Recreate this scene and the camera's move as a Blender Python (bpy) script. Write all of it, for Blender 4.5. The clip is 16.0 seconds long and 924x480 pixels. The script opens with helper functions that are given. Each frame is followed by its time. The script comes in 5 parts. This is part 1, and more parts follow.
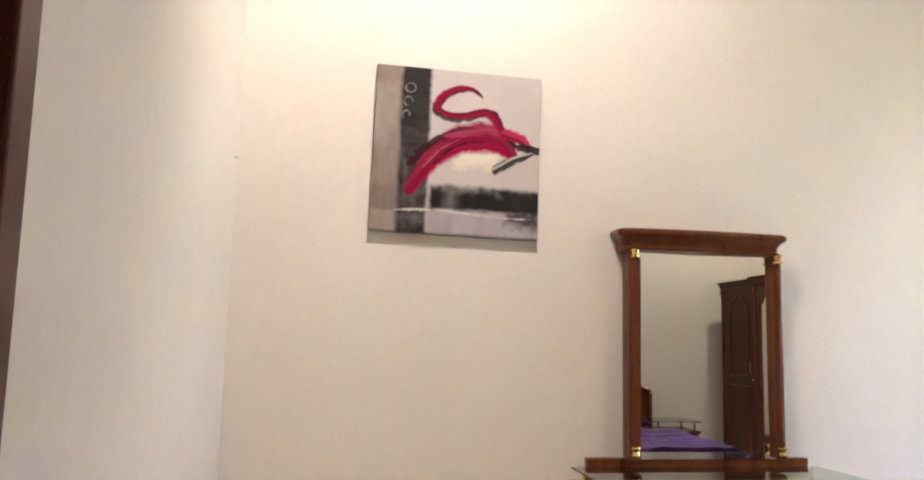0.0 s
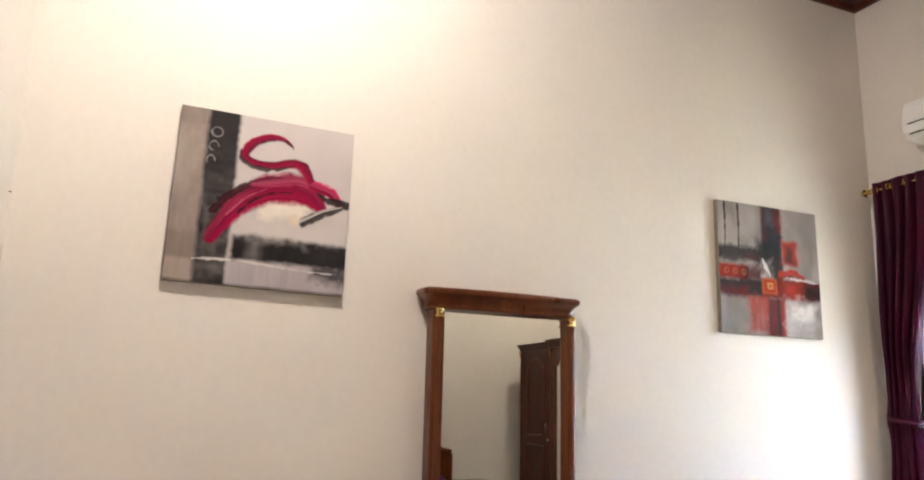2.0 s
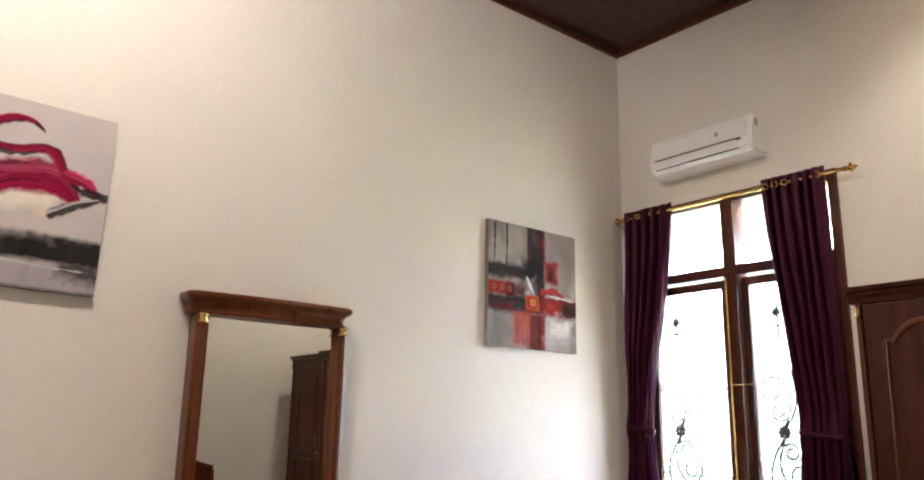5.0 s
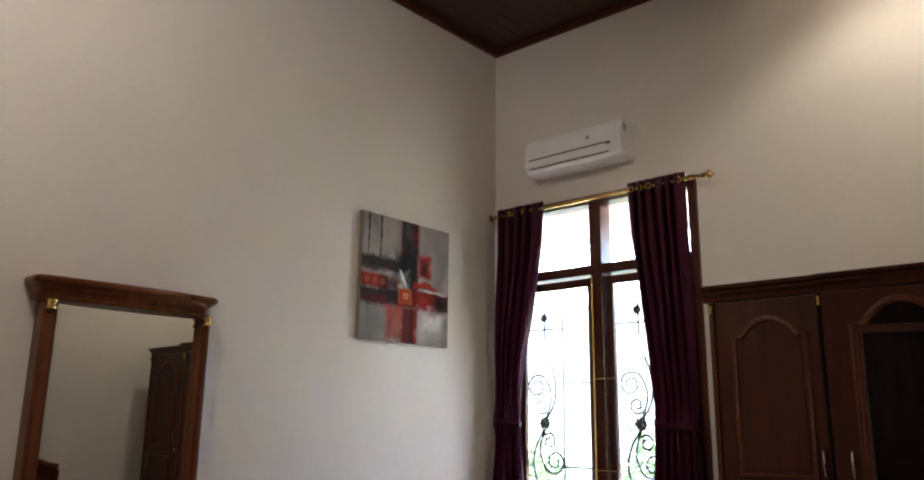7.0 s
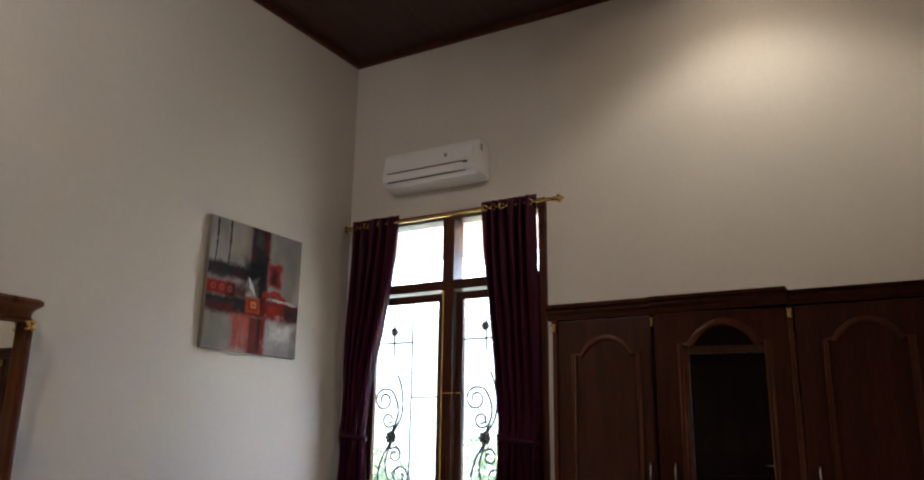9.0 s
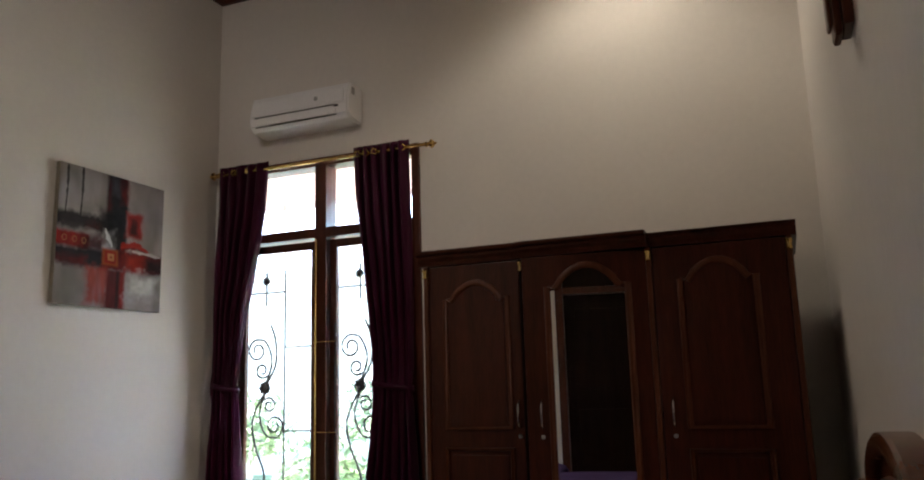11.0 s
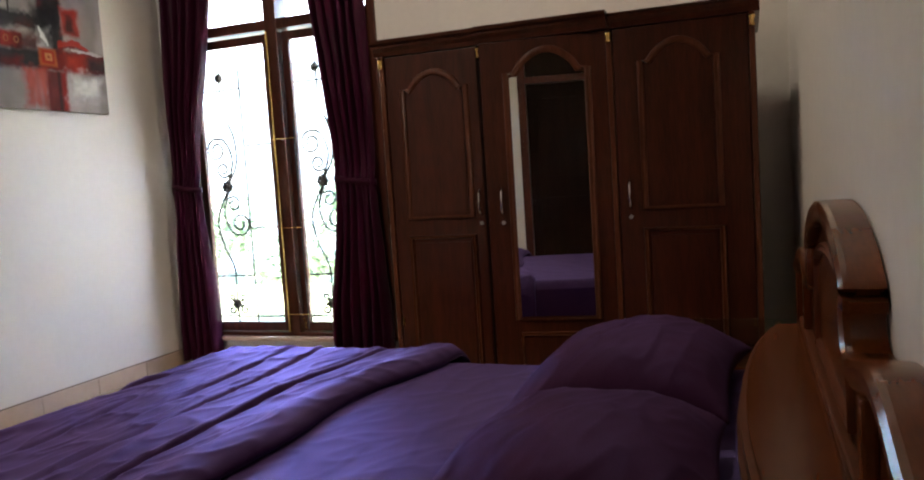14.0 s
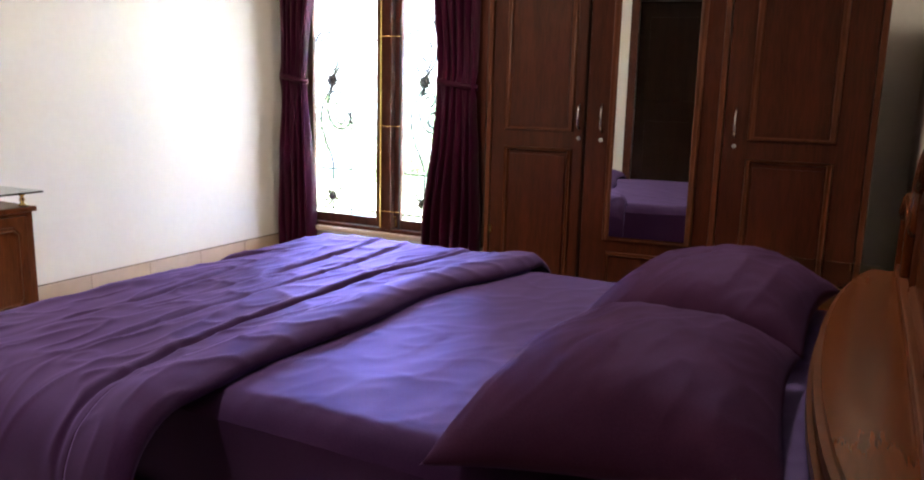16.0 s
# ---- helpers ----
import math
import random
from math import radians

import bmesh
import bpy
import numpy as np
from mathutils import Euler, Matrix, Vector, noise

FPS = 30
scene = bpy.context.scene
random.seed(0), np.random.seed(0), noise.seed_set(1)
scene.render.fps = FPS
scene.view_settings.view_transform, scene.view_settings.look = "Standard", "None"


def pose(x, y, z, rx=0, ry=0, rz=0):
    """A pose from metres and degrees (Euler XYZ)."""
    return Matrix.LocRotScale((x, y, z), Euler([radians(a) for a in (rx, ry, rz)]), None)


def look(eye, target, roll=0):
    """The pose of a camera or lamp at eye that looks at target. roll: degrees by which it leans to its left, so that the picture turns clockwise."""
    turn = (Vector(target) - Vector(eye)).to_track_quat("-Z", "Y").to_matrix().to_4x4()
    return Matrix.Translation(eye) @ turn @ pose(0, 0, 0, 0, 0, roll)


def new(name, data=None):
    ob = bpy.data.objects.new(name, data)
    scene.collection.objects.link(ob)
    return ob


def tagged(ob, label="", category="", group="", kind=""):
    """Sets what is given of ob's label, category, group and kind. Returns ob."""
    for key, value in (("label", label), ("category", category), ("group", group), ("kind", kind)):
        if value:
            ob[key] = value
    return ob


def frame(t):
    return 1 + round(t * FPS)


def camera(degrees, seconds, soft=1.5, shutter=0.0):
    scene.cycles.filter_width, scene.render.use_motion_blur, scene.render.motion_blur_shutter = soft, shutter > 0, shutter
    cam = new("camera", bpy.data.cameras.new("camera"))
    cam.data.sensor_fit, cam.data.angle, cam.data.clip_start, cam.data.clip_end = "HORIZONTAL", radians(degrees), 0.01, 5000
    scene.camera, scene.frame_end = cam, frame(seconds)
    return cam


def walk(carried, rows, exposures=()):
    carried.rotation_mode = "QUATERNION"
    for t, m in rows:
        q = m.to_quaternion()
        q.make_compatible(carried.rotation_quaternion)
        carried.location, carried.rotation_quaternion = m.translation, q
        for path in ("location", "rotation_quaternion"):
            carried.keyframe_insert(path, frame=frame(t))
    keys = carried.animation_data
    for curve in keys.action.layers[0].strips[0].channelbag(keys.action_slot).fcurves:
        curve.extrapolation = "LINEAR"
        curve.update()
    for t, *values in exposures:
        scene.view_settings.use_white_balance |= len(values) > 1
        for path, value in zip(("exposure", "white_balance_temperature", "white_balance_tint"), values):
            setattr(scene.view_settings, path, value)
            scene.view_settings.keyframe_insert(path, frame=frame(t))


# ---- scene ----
cam = camera(61.02, 16.0, soft=2.0)
PATH = [
    (0, (-4.597, -3.661, 1.239), (-4.1112, -0.7253, 1.6178), 1.36),
    (0.5, (-4.590, -3.649, 1.238), (-3.9620, -0.7589, 1.7397), 1.09),
    (1, (-4.580, -3.636, 1.236), (-3.7915, -0.7964, 1.7998), 0.75),
    (1.5, (-4.574, -3.629, 1.232), (-3.5879, -0.8536, 1.8011), 1.23),
    (2, (-4.572, -3.631, 1.227), (-3.4130, -0.9346, 1.8494), 1.48),
    (2.5, (-4.574, -3.640, 1.220), (-3.2651, -1.0169, 1.8571), 1.44),
    (3, (-4.564, -3.647, 1.213), (-3.1422, -1.0890, 1.8701), 1.67),
    (3.5, (-4.555, -3.653, 1.206), (-3.0171, -1.1660, 1.8777), 1.64),
    (4, (-4.546, -3.652, 1.205), (-2.8986, -1.2418, 1.8967), 1.48),
    (6.5, (-4.517, -3.637, 1.191), (-2.4022, -1.6192, 1.8673), 0.67),
    (7, (-4.516, -3.630, 1.189), (-2.3217, -1.7020, 1.8746), 0.69),
    (7.5, (-4.507, -3.622, 1.188), (-2.2402, -1.7800, 1.8743), 0.73),
    (8, (-4.512, -3.621, 1.186), (-2.1592, -1.8976, 1.8899), 0.58),
    (8.5, (-4.520, -3.627, 1.182), (-2.0899, -2.0201, 1.8994), 0.41),
    (9, (-4.522, -3.638, 1.182), (-2.0167, -2.1653, 1.9268), 0.81),
    (11.5, (-4.434, -3.711, 1.200), (-1.6455, -2.6958, 1.6413), -2.51),
    (12, (-4.424, -3.720, 1.199), (-1.6098, -2.7154, 1.4667), -3.24),
    (12.5, (-4.420, -3.725, 1.196), (-1.5912, -2.7397, 1.3526), -3.71),
    (13, (-4.419, -3.725, 1.187), (-1.5838, -2.7448, 1.1942), -3.97),
    (13.5, (-4.416, -3.723, 1.178), (-1.5854, -2.7353, 1.0739), -3.79),
    (14, (-4.418, -3.724, 1.172), (-1.6137, -2.6866, 0.9292), -3.68),
    (14.5, (-4.423, -3.727, 1.164), (-1.6522, -2.6271, 0.8258), -2.41),
    (15, (-4.431, -3.733, 1.157), (-1.6864, -2.5976, 0.7345), -1.13),
    (15.5, (-4.443, -3.745, 1.153), (-1.7457, -2.5305, 0.6531), -0.63),
    (16, (-4.451, -3.746, 1.148), (-1.8275, -2.4023, 0.5893), 1.40),
]
# the film's camera opens up for the lamp-lit wall, closes for the window and opens again over the bed
EXPOSE = [(t, e + 4.0) for t, e in ((0.0, 2.1), (2.0, 2.02), (4.0, 2.02), (6.5, 0.98), (9.0, 0.36), (12.0, 0.30), (13.0, 0.62), (14.5, 1.38), (15.5, 1.80), (16.0, 2.10))]
walk(cam, [(t, look(eye, target, roll)) for t, eye, target, roll in PATH], EXPOSE)

# ---- light ----
world = bpy.data.worlds.new("sky")
scene.world = world
world.use_nodes = True
wn = world.node_tree.nodes
sky = wn.new("ShaderNodeTexSky")
sky.sky_type, sky.sun_disc = "NISHITA", False
sky.sun_elevation, sky.sun_rotation = radians(64), radians(110)
world.node_tree.links.new(sky.outputs[0], wn["Background"].inputs[0])
wn["Background"].inputs[1].default_value = 0.15
sun = bpy.data.lights.new("sun", "SUN")
sun.energy, sun.angle, sun.color = 4.8, radians(0.5), (1.0, 0.95, 0.88)
new("sun", sun).matrix_world = look((8.77, -2.10, 12.58), (3.0, 0.0, 0.0))


def downlight_lamp(x, y, watts, spread, aim, tint):
    d = bpy.data.lights.new("downlight_lamp", "SPOT")
    d.energy, d.color, d.spot_size, d.spot_blend, d.shadow_soft_size = watts, tint, radians(spread), 0.5, 0.12
    new("downlight_lamp", d).matrix_world = look((x, y, 4.06), aim)


# the first is swivelled towards the wall with the paintings
LAMPS = ((-4.10, -1.40, 4.7, 142, (-3.10, 0.0, 2.35), (1.0, 0.90, 0.815)), (-0.70, -2.95, 2.45, 128, (-0.75, -2.95, 0.0), (1.0, 0.93, 0.78)))
for lamp_at in LAMPS:
    downlight_lamp(*lamp_at)

# ---- materials ----


def mat(name, base, rough=0.5, metal=0.0, vary=0.08, scale=6.0, fine=60.0, bump=0.0, bscale=80.0, stretch=(1, 1, 1), coat=0.0, sheen=0.0, second=None, spec=0.5):
    """Principled surface whose colour varies at two scales, with fine relief."""
    m = bpy.data.materials.new(name)
    m.use_nodes = True
    nt = m.node_tree
    n, l = nt.nodes, nt.links
    p = n["Principled BSDF"]
    co = n.new("ShaderNodeTexCoord")
    mp = n.new("ShaderNodeMapping")
    mp.inputs["Scale"].default_value = stretch
    l.new(co.outputs["Object"], mp.inputs[0])
    a, b = n.new("ShaderNodeTexNoise"), n.new("ShaderNodeTexNoise")
    a.inputs["Scale"].default_value, b.inputs["Scale"].default_value = scale, fine
    a.inputs["Detail"].default_value, b.inputs["Detail"].default_value = 6, 4
    for q in (a, b):
        l.new(mp.outputs[0], q.inputs["Vector"])
    mx = n.new("ShaderNodeMath")
    mx.operation = "MULTIPLY_ADD"
    mx.inputs[1].default_value = 0.45
    l.new(b.outputs[0], mx.inputs[0])
    sc = n.new("ShaderNodeMath")
    sc.operation = "MULTIPLY"
    sc.inputs[1].default_value = 0.55
    l.new(a.outputs[0], sc.inputs[0])
    l.new(sc.outputs[0], mx.inputs[2])
    r = n.new("ShaderNodeValToRGB")
    dark = second or tuple(c * (1 - 2.2 * vary) for c in base)
    r.color_ramp.elements[0].position, r.color_ramp.elements[1].position = 0.34, 0.66
    r.color_ramp.elements[0].color, r.color_ramp.elements[1].color = (*dark, 1), (*(min(1, c * (1 + vary)) for c in base), 1)
    l.new(mx.outputs[0], r.inputs[0])
    l.new(r.outputs[0], p.inputs["Base Color"])
    rr = n.new("ShaderNodeMapRange")
    rr.inputs["To Min"].default_value, rr.inputs["To Max"].default_value = max(0.02, rough - 0.08), min(1, rough + 0.08)
    l.new(a.outputs[0], rr.inputs[0])
    l.new(rr.outputs[0], p.inputs["Roughness"])
    p.inputs["Metallic"].default_value, p.inputs["Coat Weight"].default_value, p.inputs["Sheen Weight"].default_value = metal, coat, sheen
    p.inputs["Specular IOR Level"].default_value, p.inputs["Coat Roughness"].default_value = spec, 0.18
    if bump:
        t = n.new("ShaderNodeTexNoise")
        t.inputs["Scale"].default_value, t.inputs["Detail"].default_value = bscale, 5
        l.new(mp.outputs[0], t.inputs["Vector"])
        bp = n.new("ShaderNodeBump")
        bp.inputs["Strength"].default_value, bp.inputs["Distance"].default_value = bump, 0.004
        l.new(t.outputs[0], bp.inputs["Height"])
        l.new(bp.outputs[0], p.inputs["Normal"])
    return m


def glass(name, tint=(1, 1, 1), rough=0.0):
    m = bpy.data.materials.new(name)
    m.use_nodes = True
    p = m.node_tree.nodes["Principled BSDF"]
    p.inputs["Base Color"].default_value, p.inputs["Roughness"].default_value = (*tint, 1), rough
    p.inputs["Transmission Weight"].default_value, p.inputs["IOR"].default_value = 1.0, 1.45
    return m


M = dict(
    wall=mat("cream_wall_paint", (0.694, 0.647, 0.605), 0.75, vary=0.02, scale=1.6, fine=26, bump=0.06, bscale=60),
    wood=mat("varnished_teak", (0.13, 0.035, 0.011), 0.30, vary=0.22, scale=3.0, fine=22, bump=0.05, bscale=30, stretch=(6, 6, 0.7), coat=0.2, spec=0.22),
    bedwood=mat("varnished_headboard", (0.125, 0.032, 0.0085), 0.24, vary=0.12, scale=3.0, fine=20, bump=0.0, bscale=30, stretch=(0.8, 6, 6), coat=0.25, spec=0.22),
    wardwood=mat("dark_stained_teak", (0.070, 0.0155, 0.0065), 0.34, vary=0.22, scale=3.0, fine=22, bump=0.05, bscale=30, stretch=(6, 6, 0.6), coat=0.08, spec=0.22),
    # near-black for door leaf and fanlight, and for a wardrobe gap's painted shade
    nearblack=mat("near_black_door_and_gap_shade", (0.014, 0.006, 0.004), 0.4, vary=0.22, scale=3.0, fine=22, stretch=(6, 6, 0.6), spec=0.05),
    # lighter than the wardrobe timber: the mouldings' edge highlights put into the colour
    mould=mat("moulding_highlight_tone", (0.130, 0.039, 0.017), 0.34, vary=0.18, scale=5, fine=25, stretch=(5, 5, 0.8), coat=0.08, spec=0.22),
    frame=mat("window_timber", (0.085, 0.022, 0.012), 0.36, vary=0.2, scale=4, fine=24, stretch=(5, 5, 0.6), coat=0.08, spec=0.22),
    ceil=mat("dark_ceiling_boards", (0.050, 0.015, 0.009), 0.5, vary=0.25, scale=2.5, fine=20, bump=0.06, bscale=25, stretch=(0.6, 6, 6)),
    brass=mat("polished_brass", (0.78, 0.52, 0.19), 0.22, metal=1.0, vary=0.08, scale=12, fine=70),
    chrome=mat("chrome", (0.75, 0.75, 0.76), 0.16, metal=1.0, vary=0.05, scale=20),
    iron=mat("painted_iron", (0.012, 0.010, 0.010), 0.6, metal=0.0, vary=0.2, scale=20, fine=90, bump=0.2, bscale=120),
    curtain=mat("wine_satin", (0.042, 0.0046, 0.0195), 0.36, vary=0.12, scale=9, fine=160, bump=0.10, bscale=260, stretch=(1, 1, 0.4), sheen=0.0, spec=0.12),
    duvet=mat("purple_cotton", (0.034, 0.0125, 0.044), 0.75, vary=0.10, scale=5, fine=220, bump=0.25, bscale=330, sheen=0.0, spec=0.0),
    sheet=mat("purple_sheet", (0.036, 0.0135, 0.048), 0.72, vary=0.08, scale=4, fine=240, bump=0.2, bscale=330, sheen=0.0, spec=0.0),
    pillow=mat("plum_pillowcase", (0.048, 0.0165, 0.044), 0.75, vary=0.09, scale=6, fine=240, bump=0.2, bscale=330, sheen=0.0, spec=0.0),
    tile=mat("beige_floor_tile", (0.50, 0.40, 0.29), 0.22, vary=0.08, scale=5, fine=40, coat=0.2),
    skirt=mat("beige_skirting_tile", (0.50, 0.37, 0.28), 0.3, vary=0.05, scale=4, fine=14),
    grout=mat("grey_grout", (0.22, 0.17, 0.13), 0.85, vary=0.1, scale=30),
    plastic=mat("white_plastic", (0.80, 0.79, 0.80), 0.34, vary=0.02, scale=3),
    greyplastic=mat("grey_plastic", (0.36, 0.36, 0.36), 0.4, vary=0.04),
    black=mat("black_slot", (0.015, 0.015, 0.016), 0.5, vary=0.1),
    canvasedge=mat("canvas_edge", (0.24, 0.21, 0.17), 0.8, vary=0.1, scale=10, spec=0.2),
    leaf=mat("garden_leaf", (0.15, 0.22, 0.11), 0.5, vary=0.3, scale=6, fine=30),
    lawn=mat("lawn", (0.15, 0.20, 0.10), 0.9, vary=0.3, scale=3, fine=40),
    paving=mat("garden_paving", (0.42, 0.39, 0.35), 0.8, vary=0.12, scale=3, fine=40),
    outwall=mat("garden_wall_render", (0.66, 0.63, 0.58), 0.85, vary=0.06, scale=2, fine=30),
    eave=mat("pink_eave_paint", (0.60, 0.47, 0.48), 0.7, vary=0.06, scale=3),
    pane=glass("window_glass"),
    tableglass=glass("table_glass", (0.80, 0.92, 0.88)),
)
# the smooth cotton throws the window's light back along the weave in a violet gloss
for cloth, share in (("duvet", 0.44), ("sheet", 0.40), ("pillow", 0.10)):
    ct = M[cloth].node_tree
    weave = ct.nodes["Principled BSDF"]
    weave.inputs["Sheen Weight"].default_value, weave.inputs["Sheen Roughness"].default_value = 0.04, 0.4
    weave.inputs["Sheen Tint"].default_value = (0.5, 0.35, 0.9, 1)
    gloss, both = ct.nodes.new("ShaderNodeBsdfGlossy"), ct.nodes.new("ShaderNodeMixShader")
    gloss.inputs["Color"].default_value, gloss.inputs["Roughness"].default_value = (0.50, 0.38, 0.90, 1), 0.48
    graze, squared, scaled = ct.nodes.new("ShaderNodeLayerWeight"), ct.nodes.new("ShaderNodeMath"), ct.nodes.new("ShaderNodeMath")
    graze.inputs["Blend"].default_value = 0.5
    squared.operation, scaled.operation = "POWER", "MULTIPLY"
    squared.inputs[1].default_value, scaled.inputs[1].default_value = 2.2, share
    ct.links.new(graze.outputs["Facing"], squared.inputs[0])
    ct.links.new(squared.outputs[0], scaled.inputs[0])
    ct.links.new(scaled.outputs[0], both.inputs[0])
    if weave.inputs["Normal"].links:
        ct.links.new(weave.inputs["Normal"].links[0].from_socket, gloss.inputs["Normal"])
    ct.links.new(weave.outputs[0], both.inputs[1])
    ct.links.new(gloss.outputs[0], both.inputs[2])
    ct.links.new(both.outputs[0], ct.nodes["Material Output"].inputs["Surface"])
cn = M["curtain"].node_tree
tl, ms = cn.nodes.new("ShaderNodeBsdfTranslucent"), cn.nodes.new("ShaderNodeMixShader")
tl.inputs["Color"].default_value, ms.inputs[0].default_value = (0.62, 0.05, 0.16, 1), 0.045
cn.links.new(cn.nodes["Principled BSDF"].outputs[0], ms.inputs[1])
cn.links.new(tl.outputs[0], ms.inputs[2])
cn.links.new(ms.outputs[0], cn.nodes["Material Output"].inputs["Surface"])
mm = bpy.data.materials.new("silvered_mirror")
mm.use_nodes = True
mm.node_tree.nodes["Principled BSDF"].inputs["Base Color"].default_value = (0.86, 0.88, 0.86, 1)
mm.node_tree.nodes["Principled BSDF"].inputs["Metallic"].default_value = 1.0
mm.node_tree.nodes["Principled BSDF"].inputs["Roughness"].default_value = 0.012
M["mirror"] = mm
pm = bpy.data.materials.new("layered_acrylic_paint")
pm.use_nodes = True
pn, pl = pm.node_tree.nodes, pm.node_tree.links
pa = pn.new("ShaderNodeAttribute")
pa.attribute_name = "paint"
pl.new(pa.outputs["Color"], pn["Principled BSDF"].inputs["Base Color"])
pw, pb = pn.new("ShaderNodeTexNoise"), pn.new("ShaderNodeBump")
pw.inputs["Scale"].default_value, pb.inputs["Strength"].default_value, pb.inputs["Distance"].default_value = 170.0, 0.25, 0.003
pl.new(pw.outputs[0], pb.inputs["Height"])
pl.new(pb.outputs[0], pn["Principled BSDF"].inputs["Normal"])
pn["Principled BSDF"].inputs["Roughness"].default_value, pn["Principled BSDF"].inputs["Specular IOR Level"].default_value = 0.6, 0.08
M["paint"] = pm
lamp = bpy.data.materials.new("lamp_diffuser")
lamp.use_nodes = True
lamp.node_tree.nodes["Principled BSDF"].inputs["Emission Color"].default_value = (1.0, 0.82, 0.6, 1)
lamp.node_tree.nodes["Principled BSDF"].inputs["Emission Strength"].default_value = 8.0
M["lamp"] = lamp

# ---- building helpers ----


def thing(name, at=(0, 0, 0), **tags):
    ob = new(name)
    ob.empty_display_size = 0.1
    ob.location = at
    return tagged(ob, **tags)


def mesh_of(name, bm, material, smooth=False):
    me = bpy.data.meshes.new(name)
    bmesh.ops.recalc_face_normals(bm, faces=bm.faces)
    bm.to_mesh(me)
    bm.free()
    me.materials.append(material)
    if smooth:
        for p in me.polygons:
            p.use_smooth = True
    return me


def part(name, bm, material, parent=None, label="", smooth=False):
    """One mesh object out of world-placed geometry, under a thing or a part."""
    ob = new(name, mesh_of(name, bm, material, smooth))
    if parent:
        ob.parent = parent
        up, m = parent, Matrix()
        while up:
            m = up.matrix_parent_inverse @ up.matrix_basis @ m
            up = up.parent
        ob.matrix_parent_inverse = m.inverted()
    return tagged(ob, label)


def box(x0, x1, y0, y1, z0, z1, bev=0.0, seg=2, bm=None):
    bm = bm or bmesh.new()
    r = bmesh.ops.create_cube(bm, size=1)
    bmesh.ops.transform(bm, verts=r["verts"], matrix=Matrix.Translation(((x0 + x1) / 2, (y0 + y1) / 2, (z0 + z1) / 2)) @ Matrix.Diagonal((abs(x1 - x0), abs(y1 - y0), abs(z1 - z0), 1)))
    if bev:
        edges = {e for v in r["verts"] for e in v.link_edges}
        bmesh.ops.bevel(bm, geom=list(edges), offset=bev, segments=seg, affect="EDGES", profile=0.6)
    return bm


def tube(points, radius, sides=8, closed=False, bm=None):
    """A round bar swept along points."""
    bm = bm or bmesh.new()
    pts = [Vector(p) for p in points]
    rings = []
    n = len(pts)
    for i, p in enumerate(pts):
        a, b = (pts[(i - 1) % n], pts[(i + 1) % n]) if closed else (pts[max(0, i - 1)], pts[min(n - 1, i + 1)])
        q = (b - a).to_track_quat("Z", "Y")
        rr = radius[i] if isinstance(radius, (list, tuple)) else radius
        rings.append([bm.verts.new(p + q @ Vector((math.cos(k * math.tau / sides) * rr, math.sin(k * math.tau / sides) * rr, 0))) for k in range(sides)])
    for i in range(n if closed else n - 1):
        a, b = rings[i], rings[(i + 1) % n]
        for k in range(sides):
            bm.faces.new((a[k], a[(k + 1) % sides], b[(k + 1) % sides], b[k]))
    if not closed:
        bm.faces.new(rings[0][::-1])
        bm.faces.new(rings[-1])
    return bm


def lathe(axis_at, direction, profile, sides=16, bm=None):
    """Turned form: profile is (distance along, radius)."""
    d = Vector(direction).normalized()
    return tube([Vector(axis_at) + d * s for s, _ in profile], [max(0.0005, r) for _, r in profile], sides, bm=bm)


def prism(outline, origin, u, v, n, depth, bm=None):
    """Outline (a, b) in the plane u, v, pushed out along n."""
    bm = bm or bmesh.new()
    o, u, v, n = Vector(origin), Vector(u), Vector(v), Vector(n)
    lo = [bm.verts.new(o + u * a + v * b) for a, b in outline]
    hi = [bm.verts.new(o + u * a + v * b + n * depth) for a, b in outline]
    bm.faces.new(lo[::-1])
    bm.faces.new(hi)
    for i in range(len(lo)):
        j = (i + 1) % len(lo)
        bm.faces.new((lo[i], lo[j], hi[j], hi[i]))
    return bm


def ribbon(outline, width, origin, u, v, n, depth):
    """A raised moulding that follows a closed outline, width to the inside."""
    bm = bmesh.new()
    o, u, v, n = Vector(origin), Vector(u), Vector(v), Vector(n)
    k = len(outline)
    ca, cb = sum(a for a, _ in outline) / k, sum(b for _, b in outline) / k
    rows = []
    for f, h in ((0.0, 0.0), (0.18, 1.0), (0.5, 0.55), (0.75, 1.0), (1.0, 0.0)):
        row = []
        for i in range(k):
            (pa, pb), (qa, qb), (ra, rb) = outline[i - 1], outline[i], outline[(i + 1) % k]
            t = Vector((ra - pa, rb - pb)).normalized()
            s = Vector((-t.y, t.x))
            if s.dot(Vector((ca - qa, cb - qb))) < 0:
                s = -s
            row.append(bm.verts.new(o + u * (qa + s.x * width * f) + v * (qb + s.y * width * f) + n * (depth * h)))
        rows.append(row)
    for a, b in zip(rows, rows[1:]):
        for i in range(k):
            j = (i + 1) % k
            bm.faces.new((a[i], a[j], b[j], b[i]))
    return bm


